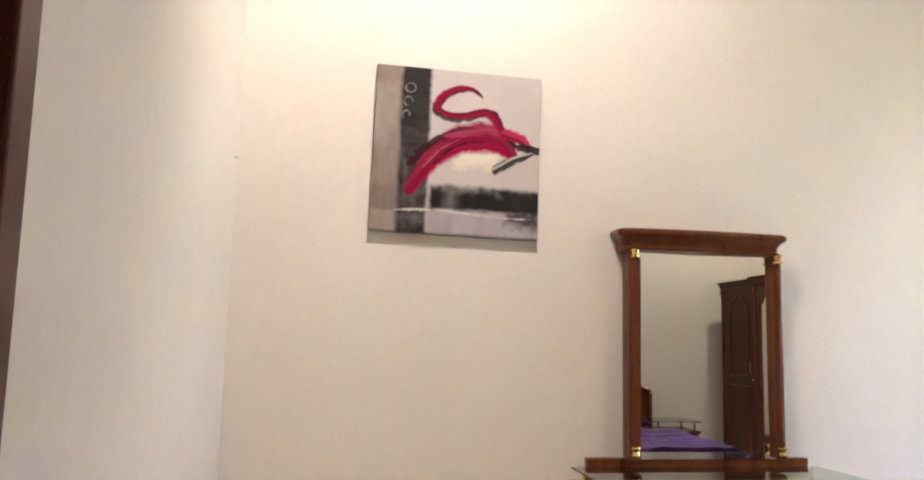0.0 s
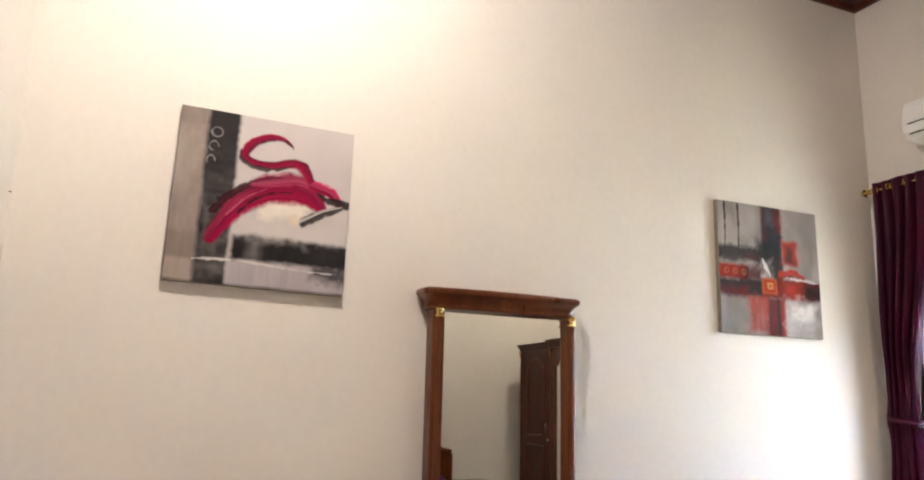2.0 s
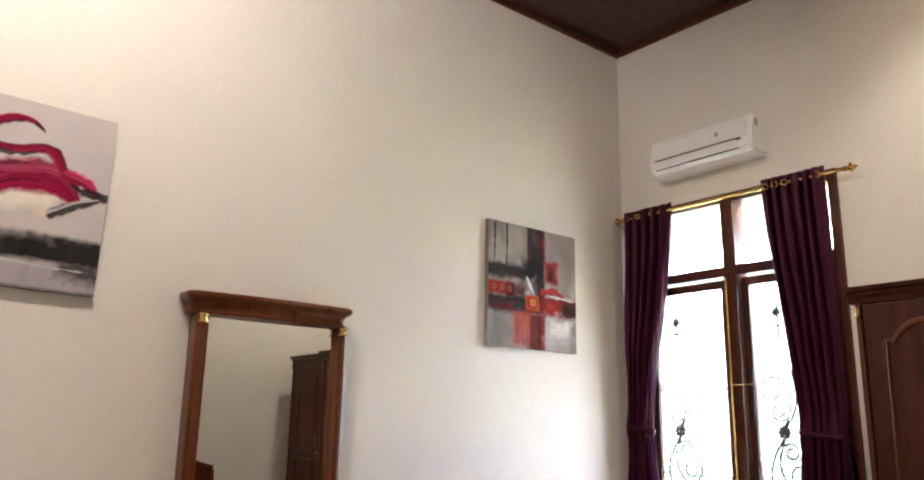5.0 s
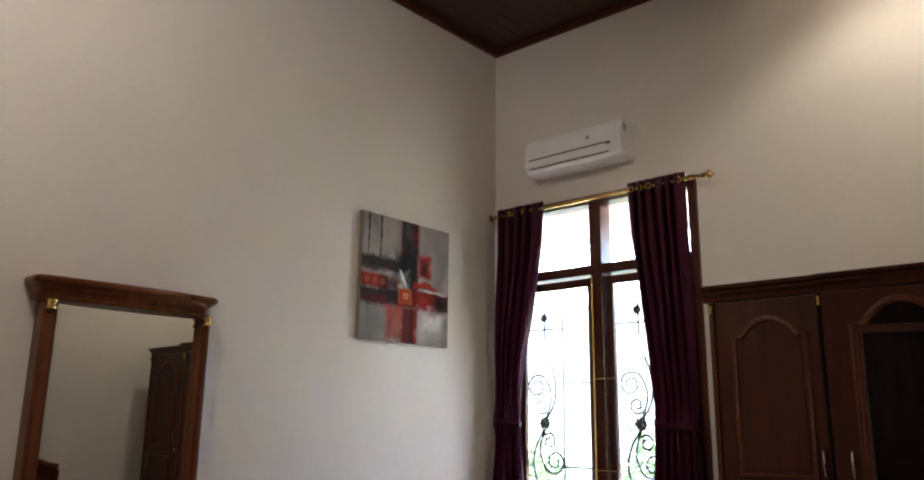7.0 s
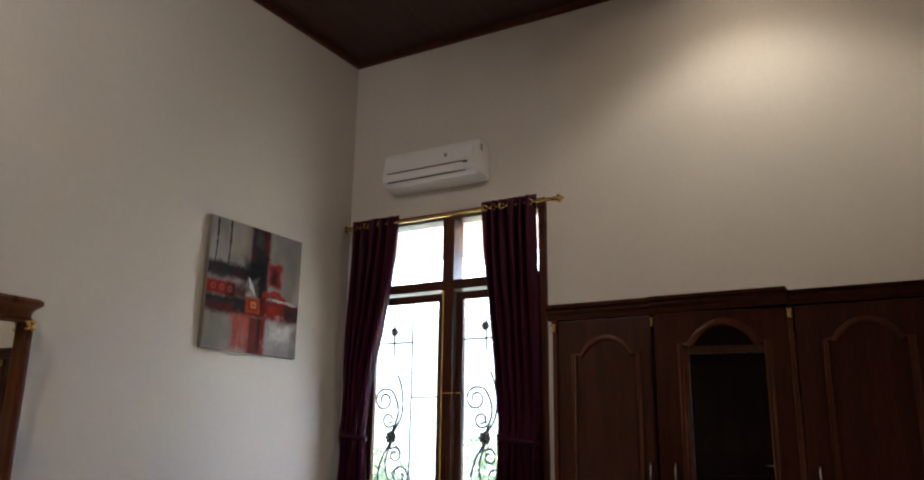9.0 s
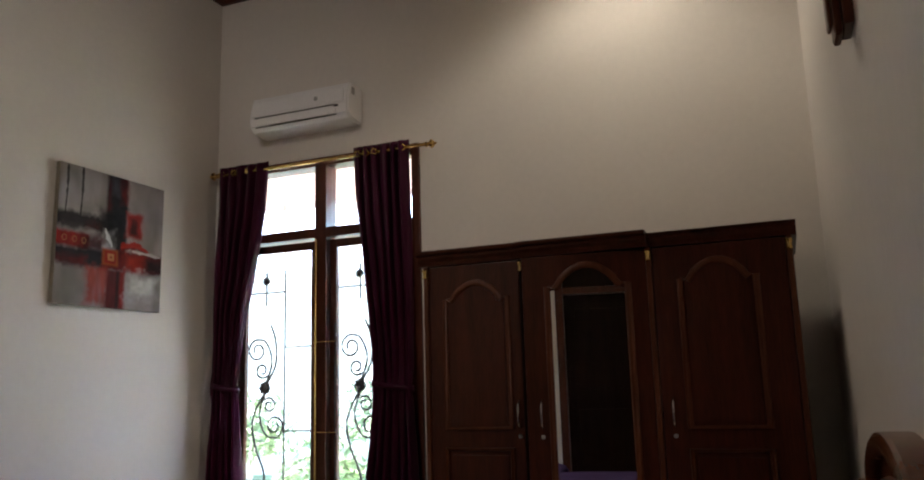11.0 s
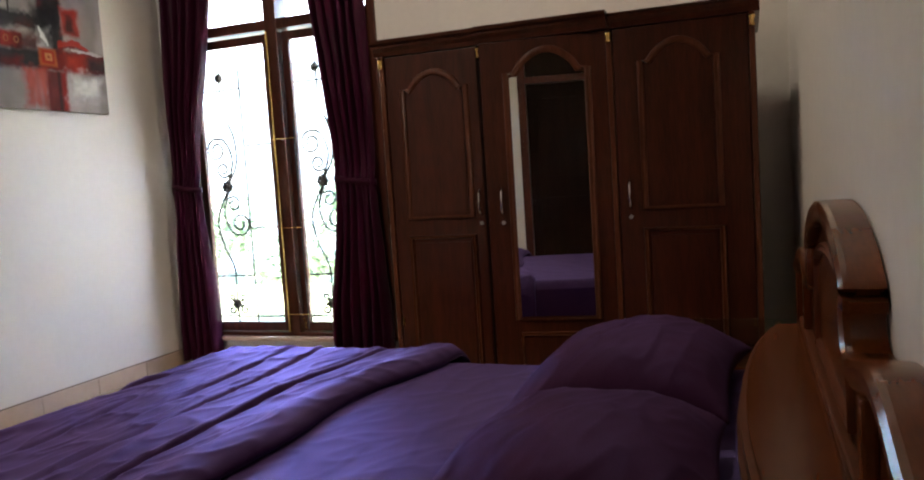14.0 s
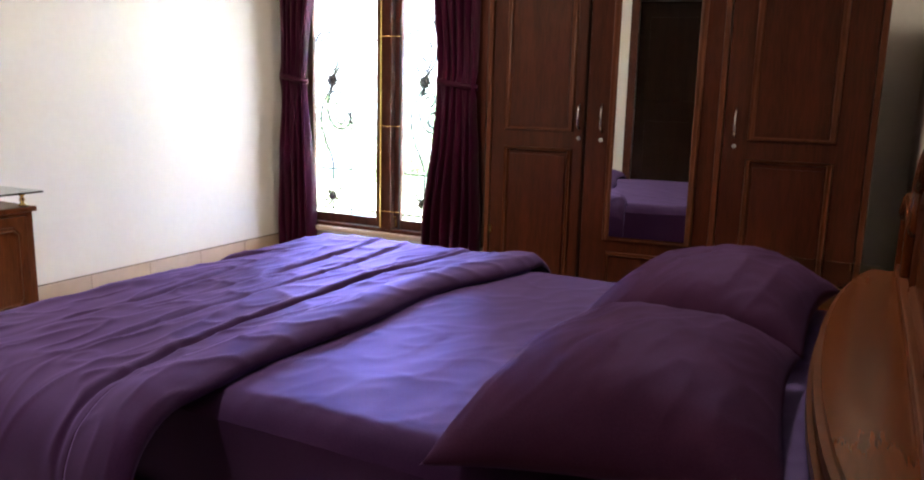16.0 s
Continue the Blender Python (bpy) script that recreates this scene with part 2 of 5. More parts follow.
def arch_outline(a0, a1, b0, b1, rise, steps=14, ear=0.12):
    """Rectangle with a flattened arch on top that starts from small shoulders."""
    w = a1 - a0
    pts = [(a0, b0), (a1, b0), (a1, b1 - rise)]
    e = w * ear
    for i in range(steps + 1):
        t = i / steps
        pts.append((a1 - e - (w - 2 * e) * t, b1 - rise + rise * (math.sin(math.pi * t) ** 0.7) * 0.94 + rise * 0.06))
    pts.append((a0, b1 - rise))
    return pts


def strip(points, widths, origin, u, v, n, depth):
    """A brush stroke: a slightly domed band along points."""
    bm = bmesh.new()
    o, u, v, n = Vector(origin), Vector(u), Vector(v), Vector(n)
    rows = []
    for i, (a, b) in enumerate(points):
        pa, pb = points[max(0, i - 1)]
        qa, qb = points[min(len(points) - 1, i + 1)]
        t = Vector((qa - pa, qb - pb)).normalized()
        s = Vector((-t.y, t.x)) * widths[i] / 2
        rows.append([bm.verts.new(o + u * (a + s.x * f) + v * (b + s.y * f) + n * (depth * h)) for f, h in ((-1, 0.2), (-0.5, 0.9), (0, 1), (0.5, 0.9), (1, 0.2))])
    for a, b in zip(rows, rows[1:]):
        for k in range(4):
            bm.faces.new((a[k], b[k], b[k + 1], a[k + 1]))
    return bm


def curve_points(ctrl, n=8):
    """Catmull-Rom through the control points."""
    out = []
    for i in range(len(ctrl) - 1):
        p = [Vector(ctrl[max(0, min(len(ctrl) - 1, i + d))]) for d in (-1, 0, 1, 2)]
        for k in range(n):
            t = k / n
            q = 0.5 * ((2 * p[1]) + (p[2] - p[0]) * t + (2 * p[0] - 5 * p[1] + 4 * p[2] - p[3]) * t * t + (-p[0] + 3 * p[1] - 3 * p[2] + p[3]) * t ** 3)
            out.append(tuple(q))
    return out + [tuple(ctrl[-1])]


# ---- the room: north wall y = 0, east wall x = 0, floor z = 0 ----
NORTH, EAST, SOUTH, WEST, CEIL = 0.0, 0.0, -3.936, -5.05, 4.09
WIN = (-1.62, -0.15, 0.165, 2.74)     # window opening: south, north, sill, head
DOOR = (-3.44, -2.49, 0.0, 2.62)     # door opening in the west wall with a fanlight


def structure(name, bm, material, label):
    return tagged(part(name, bm, material), label, kind="structure")


structure("wall_north", box(WEST - 0.15, EAST + 0.15, NORTH, NORTH + 0.15, -0.1, CEIL + 0.1), M["wall"], "smooth cream painted plaster wall")
bm = bmesh.new()
for y0, y1, z0, z1 in ((SOUTH, WIN[0], -0.1, CEIL + 0.1), (WIN[1], NORTH, -0.1, CEIL + 0.1), (WIN[0], WIN[1], -0.1, WIN[2]), (WIN[0], WIN[1], WIN[3], CEIL + 0.1)):
    box(EAST, EAST + 0.15, y0, y1, z0, z1, bm=bm)
structure("wall_east", bm, M["wall"], "cream painted wall with a tall window opening")
structure("wall_south", box(WEST - 0.15, EAST + 0.15, SOUTH - 0.15, SOUTH, -0.1, CEIL + 0.1), M["wall"], "cream painted wall behind the bed's headboard")
bm = bmesh.new()
for y0, y1, z0, z1 in ((SOUTH, DOOR[0], -0.1, CEIL + 0.1), (DOOR[1], NORTH, -0.1, CEIL + 0.1), (DOOR[0], DOOR[1], DOOR[3], CEIL + 0.1)):
    box(WEST - 0.15, WEST, y0, y1, z0, z1, bm=bm)
structure("wall_west", bm, M["wall"], "cream painted wall with a timber-framed doorway")
bm = bmesh.new()
y = SOUTH
while y < NORTH - 0.001:
    y1 = min(y + 0.098, NORTH)
    box(WEST, EAST, y + 0.0012, y1 - 0.0012, CEIL, CEIL + 0.02, bm=bm)
    y += 0.098
box(WEST - 0.15, EAST + 0.15, SOUTH - 0.15, NORTH + 0.15, CEIL + 0.015, CEIL + 0.10, bm=bm)
structure("ceiling", bm, M["ceil"], "dark stained timber board ceiling")
bm = bmesh.new()
for x0, x1, y0, y1 in ((WEST, EAST, NORTH - 0.035, NORTH), (WEST, EAST, SOUTH, SOUTH + 0.035), (EAST - 0.035, EAST, SOUTH + 0.035, NORTH - 0.035), (WEST, WEST + 0.035, SOUTH + 0.035, NORTH - 0.035)):
    box(x0, x1, y0, y1, CEIL - 0.045, CEIL - 0.001, 0.006, bm=bm)
structure("trim", bm, M["frame"], "dark timber cornice strip under the ceiling")
floor = structure("floor", box(WEST - 0.15, EAST, SOUTH, NORTH, -0.1, -0.008), M["grout"], "beige glazed floor tiles with grey joints")
skirting = structure("baseboard", box(WEST, EAST - 0.01, NORTH - 0.006, NORTH - 0.001, 0.0, 0.107), M["grout"], "beige tile skirting with narrow joints")

# ---- window ----


def build_window():
    w = thing("window_1", (EAST, -0.885, WIN[2]), label="tall timber casement window with fanlights", kind="structure")
    y0, y1, z0, z1 = WIN
    f = M["frame"]
    part("window_frame", box(-0.02, 0.12, y0, y0 + 0.055, z0, z1, 0.004), f, w)
    part("window_frame", box(-0.02, 0.12, y1 - 0.055, y1, z0, z1, 0.004), f, w)
    part("window_frame", box(-0.02, 0.12, y0 + 0.055, y1 - 0.055, z1 - 0.06, z1, 0.004), f, w)
    part("window_sill", box(-0.060, 0.14, y0 + 0.055, y1 - 0.055, z0, z0 + 0.028, 0.005), M["skirt"], w, "pale tile sill")
    part("window_frame", box(-0.02, 0.12, y0 + 0.055, y1 - 0.055, z0 + 0.029, z0 + 0.052, 0.003), f, w)
    mid = -0.885
    part("mullion", box(-0.025, 0.11, mid - 0.045, mid + 0.045, z0 + 0.05, z1 - 0.06, 0.005), f, w)
    for s0, s1 in ((y0 + 0.055, mid - 0.045), (mid + 0.045, y1 - 0.055)):
        part("transom", box(-0.022, 0.11, s0, s1, 2.185, 2.25, 0.004), f, w)
        # fanlight pane and lower casement
        p = part("pane", box(0.05, 0.055, s0, s1, 2.25, z1 - 0.06), M["pane"], w)
        p.visible_shadow = False
        sash = part("casement", box(0.02, 0.06, s0 + 0.004, s0 + 0.054, z0 + 0.055, 2.17, 0.004), f, w)
        part("stile", box(0.02, 0.06, s1 - 0.054, s1 - 0.004, z0 + 0.055, 2.17, 0.004), f, sash)
        part("rail", box(0.02, 0.06, s0 + 0.054, s1 - 0.054, 2.115, 2.17, 0.004), f, sash)
        part("rail", box(0.02, 0.06, s0 + 0.054, s1 - 0.054, z0 + 0.055, z0 + 0.115, 0.004), f, sash)
        p = part("pane", box(0.037, 0.042, s0 + 0.05, s1 - 0.05, z0 + 0.11, 2.118), M["pane"], sash)
        p.visible_shadow = False
        part("stay", tube([(0.0, s1 - 0.03, 0.24), (0.0, s1 - 0.03, 0.29), (-0.02, s1 - 0.03, 0.31)], 0.006), M["brass"], sash, "small brass stay")
    # brass strip stands in for sunlight on the stile's wooden edge
    part("bar_and_lit_edge", box(-0.042, -0.030, -0.868, -0.853, z0 + 0.06, 2.17, 0.003), M["brass"], w, "brass-coloured upright strip painting the sunlit edge of the sash stile")
    part("bar_and_lit_edge", tube([(-0.036, -1.005, z0 + 0.06), (-0.036, -1.005, 1.60)], 0.004), M["iron"], w)
    for z in (1.486, 0.912, 0.342):
        part("cross_tie", tube([(-0.037, -0.845, z), (-0.037, -1.008, z)], 0.004), M["brass"], w)


def spiral(cy, cz, r0, turns, start, sense, x):
    return [(x, cy + math.cos(start + sense * t * math.tau * turns) * r0 * (1 - 0.78 * t), cz + math.sin(start + sense * t * math.tau * turns) * r0 * (1 - 0.78 * t)) for t in [i / 36 for i in range(37)]]


def build_grille():
    x = 0.075
    g = thing("window_grille", (x, -0.885, WIN[2] + 0.05), label="wrought iron window grille with scrolls and rosettes", category="window grille")
    iron = M["iron"]
    for y in (-0.205, -0.545, -0.96, -1.56):
        part("bar", tube([(x, y, 0.20), (x, y, 2.16)], 0.0068), iron, g)
    for y in (-0.39, -1.135):
        part("bar", tube([(x, y, 1.76), (x, y, 2.05)], 0.0068), iron, g)
        part("bar", tube([(x, y, 0.24), (x, y, 0.60)], 0.0068), iron, g)
    for z, spans in ((0.31, ((-1.56, -0.205),)), (0.59, ((-1.56, -0.96), (-0.545, -0.205))), (0.915, ((-0.96, -0.545),)), (1.47, ((-0.96, -0.545),)), (1.85, ((-1.56, -0.96), (-0.545, -0.205)))):
        for y0, y1 in spans:
            part("cross_bar", tube([(x, y0, z), (x, y1, z)], 0.0068), iron, g)
    for cy in (-0.394, -1.134):
        for z, r in ((1.200, 0.040), (0.40, 0.032), (1.93, 0.028)):
            bm = bmesh.new()
            lathe((x - 0.03, cy, z), (1, 0, 0), [(0, 0.004), (0.004, r * 0.5), (0.014, r * 0.62), (0.02, r), (0.032, r * 0.9), (0.04, 0.004)], 14, bm)
            rose = part("rosette", bm, iron, g)
            for k in range(8):
                a = k * math.tau / 8
                bm = bmesh.new()
                bmesh.ops.create_icosphere(bm, subdivisions=1, radius=r * 0.32, matrix=Matrix.Translation((x - 0.012, cy + math.cos(a) * r * 0.85, z + math.sin(a) * r * 0.85)))
                part("petal", bm, iron, rose)
        # below the middle rosette the long stem swings north and two scrolls curl south; above it the same turned half round, with a shorter stem
        for up in (1, -1):
            def at(dy, dz):
                return (x, cy + up * dy, 1.200 + up * dz)
            long = [(-0.07, 0.13), (-0.085, 0.23), (-0.07, 0.34), (-0.035, 0.425)] if up == 1 else [(-0.085, 0.16), (-0.105, 0.27), (-0.07, 0.41), (-0.015, 0.53), (0.0, 0.60)]
            part("stem", tube(curve_points([at(-0.01, 0.03)] + [at(*q) for q in long], 8), 0.0078), iron, g)
            part("stem", tube(curve_points([at(0.0, 0.03), at(-0.045, 0.15), at(-0.035, 0.24), at(0.01, 0.315), at(0.07, 0.33)], 8), 0.0078), iron, g)
            part("scroll", tube([at(0.030 + 0.054 * math.cos(q) * f, 0.118 + 0.054 * math.sin(q) * f) for q, f in [(-2.4 + 7.6 * i / 36, 1 - 0.62 * i / 36) for i in range(37)]], 0.0078), iron, g)
            part("scroll", tube([at(0.072 + 0.078 * math.cos(q) * f, 0.253 + 0.078 * math.sin(q) * f) for q, f in [(1.6 - 8.4 * i / 40, 1 - 0.66 * i / 40) for i in range(41)]], 0.0078), iron, g)
        for k in (-1, 1):
            part("curl", tube(spiral(cy + 0.052 * k, 0.355, 0.034, 1.2, math.pi / 2, k, x), 0.0078), iron, g)
            part("curl", tube(spiral(cy + 0.050 * k, 0.440, 0.026, 1.1, -math.pi / 2, -k, x), 0.0078), iron, g)


def curtain(name, top, tie, bottom, zt, zk, zb, folds, seed, rings, label):
    """A gathered curtain on eyelets, tied in at zk. Each span is (south, north)."""
    c = thing(name, (-0.09, sum(bottom) / 2, zb), label=label, category="curtain", group="pair of curtains")
    bm = bmesh.new()
    rnd = random.Random(seed)
    ph = [rnd.uniform(0, 6) for _ in range(6)]
    nu, nv = 96, 90
    grid = []

    def span(z):
        def mixs(a, b, t):
            t = t * t * (3 - 2 * t)
            return tuple(p + (q - p) * t for p, q in zip(a, b))
        return mixs(tie, top, (z - zk) / (zt - zk)) if z > zk else mixs(tie, bottom, min(1, (zk - z) / (zk - zb) * 1.25))
    for j in range(nv + 1):
        z = zt - (zt - zb) * j / nv
        s0, s1 = span(z)
        near = math.exp(-((z - zk) / 0.06) ** 2)
        row = []
        for i in range(nu + 1):
            u = i / nu
            d = abs(z - zk)
            amp = 0.017 + 0.020 * min(1, d / 0.5)
            a = u * folds * math.tau + ph[0] + 0.35 * math.sin(z * 1.7 + ph[1]) + 0.5 * math.sin(u * 5 + ph[2])
            xx = -0.09 + amp * math.sin(a) * (1 - 0.5 * near) + 0.006 * math.sin(a * 2.3 + z * 3 + ph[3]) + 0.012 * noise.noise((u * 5, z * 2.2, seed))
            xx -= 0.018 * near
            yy = s0 + (s1 - s0) * u + 0.010 * math.cos(a) + 0.008 * noise.noise((u * 3 + 7, z * 2.5, seed + 3))
            row.append(bm.verts.new((min(xx, -0.03), yy, z + (0.012 * math.sin(a) if j == 0 else 0))))
        grid.append(row)
    for a, b in zip(grid, grid[1:]):
        for i in range(nu):
            bm.faces.new((a[i], a[i + 1], b[i + 1], b[i]))
    cloth = part("cloth", bm, M["curtain"], c, smooth=True)
    so = cloth.modifiers.new("thickness", "SOLIDIFY")
    so.thickness = 0.003
    for share in rings:
        y = top[0] + (top[1] - top[0]) * share
        part("eyelet", tube([(-0.118 + math.cos(a) * 0.009, y - math.cos(a) * 0.013, zt - 0.055 + math.sin(a) * 0.019) for a in [q * math.tau / 18 for q in range(18)]], 0.006, closed=True), M["brass"], c, "brass eyelet ring")
    y0, y1 = tie
    ring = [((-0.09 - 0.055 * math.sin(a)), (y0 + y1) / 2 + (abs(y1 - y0) / 2 + 0.012) * math.cos(a), zk + 0.02 * math.cos(a)) for a in [q * math.tau / 28 for q in range(28)]]
    bm = bmesh.new()
    lo = [bm.verts.new((x, y, z - 0.018)) for x, y, z in ring]
    hi = [bm.verts.new((x, y, z + 0.018)) for x, y, z in ring]
    for i in range(len(lo)):
        j = (i + 1) % len(lo)
        bm.faces.new((lo[i], lo[j], hi[j], hi[i]))
    tb = part("tieback", bm, M["curtain"], c, "tied band of the same cloth", smooth=True)
    tb.modifiers.new("thickness", "SOLIDIFY").thickness = 0.004
    return c


def build_rod():
    r = thing("curtain_rod", (-0.09, -0.91, 2.69), label="brass curtain rod with pointed finials", category="curtain rod")
    part("pole", tube([(-0.09, -1.71, 2.695), (-0.09, -0.075, 2.69)], 0.0125, 14), M["brass"], r)
    for y, d in ((-1.71, -1), (-0.075, 1)):
        part("finial", lathe((-0.09, y, 2.693), (0, d, 0), [(-0.01, 0.013), (0, 0.019), (0.012, 0.013), (0.02, 0.016), (0.034, 0.030), (0.046, 0.024), (0.056, 0.012), (0.073, 0.002)], 14), M["brass"], r)
    for y in (-1.55, -0.12):
        part("bracket", lathe((0, y, 2.69), (-1, 0, 0), [(0, 0.026), (0.008, 0.026), (0.012, 0.010), (0.07, 0.009), (0.078, 0.017), (0.10, 0.017), (0.106, 0.006)], 12), M["brass"], r)


def build_ac():
    y0, y1, z0, z1 = -1.20, -0.42, 2.922, 3.186
    a = thing("air_conditioner", (0, (y0 + y1) / 2, z0), label="white wall-mounted split air conditioner", category="air conditioner")
    prof = [(0, z1 - 0.004), (-0.13, z1), (-0.165, z1 - 0.012), (-0.195, z1 - 0.10), (-0.203, z1 - 0.165), (-0.196, z0 + 0.045), (-0.160, z0 + 0.012), (-0.06, z0), (0, z0 + 0.004)]
    bm = prism([(x, z) for x, z in prof], (0, y0, 0), (1, 0, 0), (0, 0, 1), (0, 1, 0), y1 - y0)
    bmesh.ops.bevel(bm, geom=[e for e in bm.edges if abs(e.verts[0].co.y - e.verts[1].co.y) < 1e-5], offset=0.012, segments=3, affect="EDGES")
    part("body", bm, M["plastic"], a, smooth=False)
    part("front_panel", box(-0.206, -0.196, y0 + 0.03, y1 - 0.03, z1 - 0.15, z1 - 0.055, 0.004), M["plastic"], a)
    part("slot", box(-0.2065, -0.196, y0 + 0.11, y1 - 0.05, z1 - 0.168, z1 - 0.160, 0.001), M["black"], a)
    bm = box(-0.004, 0.004, y0 + 0.09, y1 - 0.03, -0.026, 0.026, 0.003)
    bmesh.ops.transform(bm, verts=bm.verts, matrix=pose(-0.199, 0, z0 + 0.068, 0, -6, 0))
    part("air_flap", bm, M["plastic"], a)
    bm = box(-0.003, 0.003, y0 + 0.09, y1 - 0.05, -0.004, 0.004)
    bmesh.ops.transform(bm, verts=bm.verts, matrix=pose(-0.190, 0, z0 + 0.038, 0, 40, 0))
    part("outlet_slot", bm, M["black"], a)
    part("badge", lathe((-0.203, y0 + 0.24, z1 - 0.10), (-1, 0, 0), [(0, 0.016), (0.005, 0.015), (0.006, 0.002)], 16), M["greyplastic"], a, "small grey round badge")
    part("display", box(-0.208, -0.200, y0 + 0.07, y0 + 0.105, z1 - 0.178, z1 - 0.163, 0.002), M["black"], a)
    part("sticker", box(-0.15, -0.11, y0 - 0.0015, y0 + 0.001, z1 - 0.085, z1 - 0.035), M["greyplastic"], a)


# ---- wardrobe ----
WX = -0.74


def handle(parent, y, z, x):
    part("handle", tube(curve_points([(x, y, z - 0.062), (x - 0.022, y, z - 0.048), (x - 0.030, y, z), (x - 0.022, y, z + 0.048), (x, y, z + 0.062)], 5), [0.0075] + [0.0055] * 19 + [0.0075]), M["chrome"], parent, "bowed chrome pull", smooth=True)
    part("lock", lathe((x, y, z - 0.105), (-1, 0, 0), [(0, 0.010), (0.004, 0.010), (0.005, 0.007), (0.006, 0.001)], 14), M["greyplastic"], parent, "small round grey lock")


def build_wardrobe():
    ys = [-1.975, -2.512, -3.140, -3.770]
    w = thing("wardrobe", (-0.42, -2.87, 0), label="dark stained three-door wardrobe with arched panels and mirror", category="wardrobe")
    d = M["wardwood"]
    bm = box(WX + 0.025, -0.10, ys[3], ys[0], 0.09, 1.80, 0.004)
    part("body", bm, d, w)
    part("plinth", box(WX + 0.01, -0.12, ys[3] - 0.008, ys[0] + 0.008, 0.0, 0.09, 0.008), d, w)
    # cornice in three bays, the middle one standing forward
    for k, (a, b) in enumerate(((ys[1], ys[0] + 0.025), (ys[2], ys[1]), (ys[3] - 0.020, ys[2]))):
        fwd = 0.028 if k == 1 else 0.0
        top = (1.876, 1.874, 1.860)[k]
        prof = [(-0.10, 1.80), (WX - 0.005 - fwd, 1.80), (WX - 0.012 - fwd, 1.822), (WX - 0.028 - fwd, 1.838), (WX - 0.030 - fwd, 1.850), (WX - 0.048 - fwd, 1.858), (WX - 0.052 - fwd, top), (-0.10, top)]
        part("cornice", prism(prof, (0, a, 0), (1, 0, 0), (0, 0, 1), (0, 1, 0), b - a), d, w)
    # pilasters with small gilt capitals
    for y in (ys[0] - 0.014, ys[1], ys[2], ys[3] + 0.014):
        # the second pilaster is near-black: the shaded door gap put into its colour
        pil = part("pilaster", box(WX - 0.010, WX + 0.03, y - 0.013, y + 0.013, 0.09, 1.80, 0.006), M["nearblack"] if y == ys[1] else M["mould"], w)
        part("capital", lathe((WX - 0.016, y, 1.735), (0, 0, 1), [(0, 0.008), (0.006, 0.015), (0.014, 0.011), (0.03, 0.012), (0.042, 0.017), (0.05, 0.013)], 12), M["brass"], pil, "small gilt capital", smooth=True)
    U, V, N = (0, 1, 0), (0, 0, 1), (-1, 0, 0)
    for k in (0, 2):
        a, b = ys[k + 1] + 0.016, ys[k] - (0.016 if k else 0.030)
        if k == 2:
            a, b = ys[3] + 0.030, ys[2] - 0.016
        door = part("door", box(WX, WX + 0.022, a, b, 0.10, 1.795, 0.004), d, w)
        pa, pb = (-2.447, -2.078) if k == 0 else (-3.622, -3.261)
        zt = 1.715 if k == 0 else 1.735
        part("upper_panel", prism(arch_outline(pa + 0.035, pb - 0.035, 1.00, zt - 0.035, 0.085), (WX + 0.002, 0, 0), U, V, N, 0.006), d, door)
        part("upper_moulding", ribbon(arch_outline(pa, pb, 0.965, zt, 0.095), 0.032, (WX, 0, 0), U, V, N, 0.015), M["mould"], door, smooth=True)
        part("lower_panel", box(WX - 0.006, WX + 0.002, pa + 0.035, pb - 0.035, 0.215, 0.845, 0.003), d, door)
        part("lower_moulding", ribbon([(pa, 0.18), (pb, 0.18), (pb, 0.88), (pa, 0.88)], 0.032, (WX, 0, 0), U, V, N, 0.015), M["mould"], door, smooth=False)
        handle(door, -2.475 if k == 0 else -3.207, 1.04, WX)
        part("hinge", lathe((WX - 0.004, b - 0.01 if k == 0 else a + 0.01, 0.42), (0, 0, 1), [(0, 0.006), (0.04, 0.006)], 10), M["brass"], door)
    # middle mirror door, ajar on its south-side hinge
    door = part("mirror_door", box(WX - 0.002, WX + 0.020, ys[2] + 0.016, ys[1] - 0.016, 0.10, 1.795, 0.004), d, w, "door with an arched mirror, slightly ajar")
    pa, pb = -3.030, -2.655
    m = part("mirror", prism(arch_outline(pa + 0.01, pb - 0.01, 0.475, 1.735, 0.115), (WX - 0.004, 0, 0), U, V, N, 0.003), M["mirror"], door, "arched mirror glass")
    part("mirror_moulding", ribbon(arch_outline(pa - 0.022, pb + 0.022, 0.455, 1.757, 0.115), 0.036, (WX - 0.002, 0, 0), U, V, N, 0.017), M["mould"], door, smooth=True)
    part("lower_moulding", ribbon([(pa, 0.16), (pb, 0.16), (pb, 0.40), (pa, 0.40)], 0.026, (WX - 0.002, 0, 0), U, V, N, 0.013), M["mould"], door)
    handle(door, -2.600, 1.04, WX - 0.002)
    hinge = Matrix.Translation((WX + 0.02, ys[2] + 0.018, 0))
    door.matrix_basis = hinge @ pose(0, 0, 0, 0, 0, 6.2) @ hinge.inverted()


# ---- dressing table ----


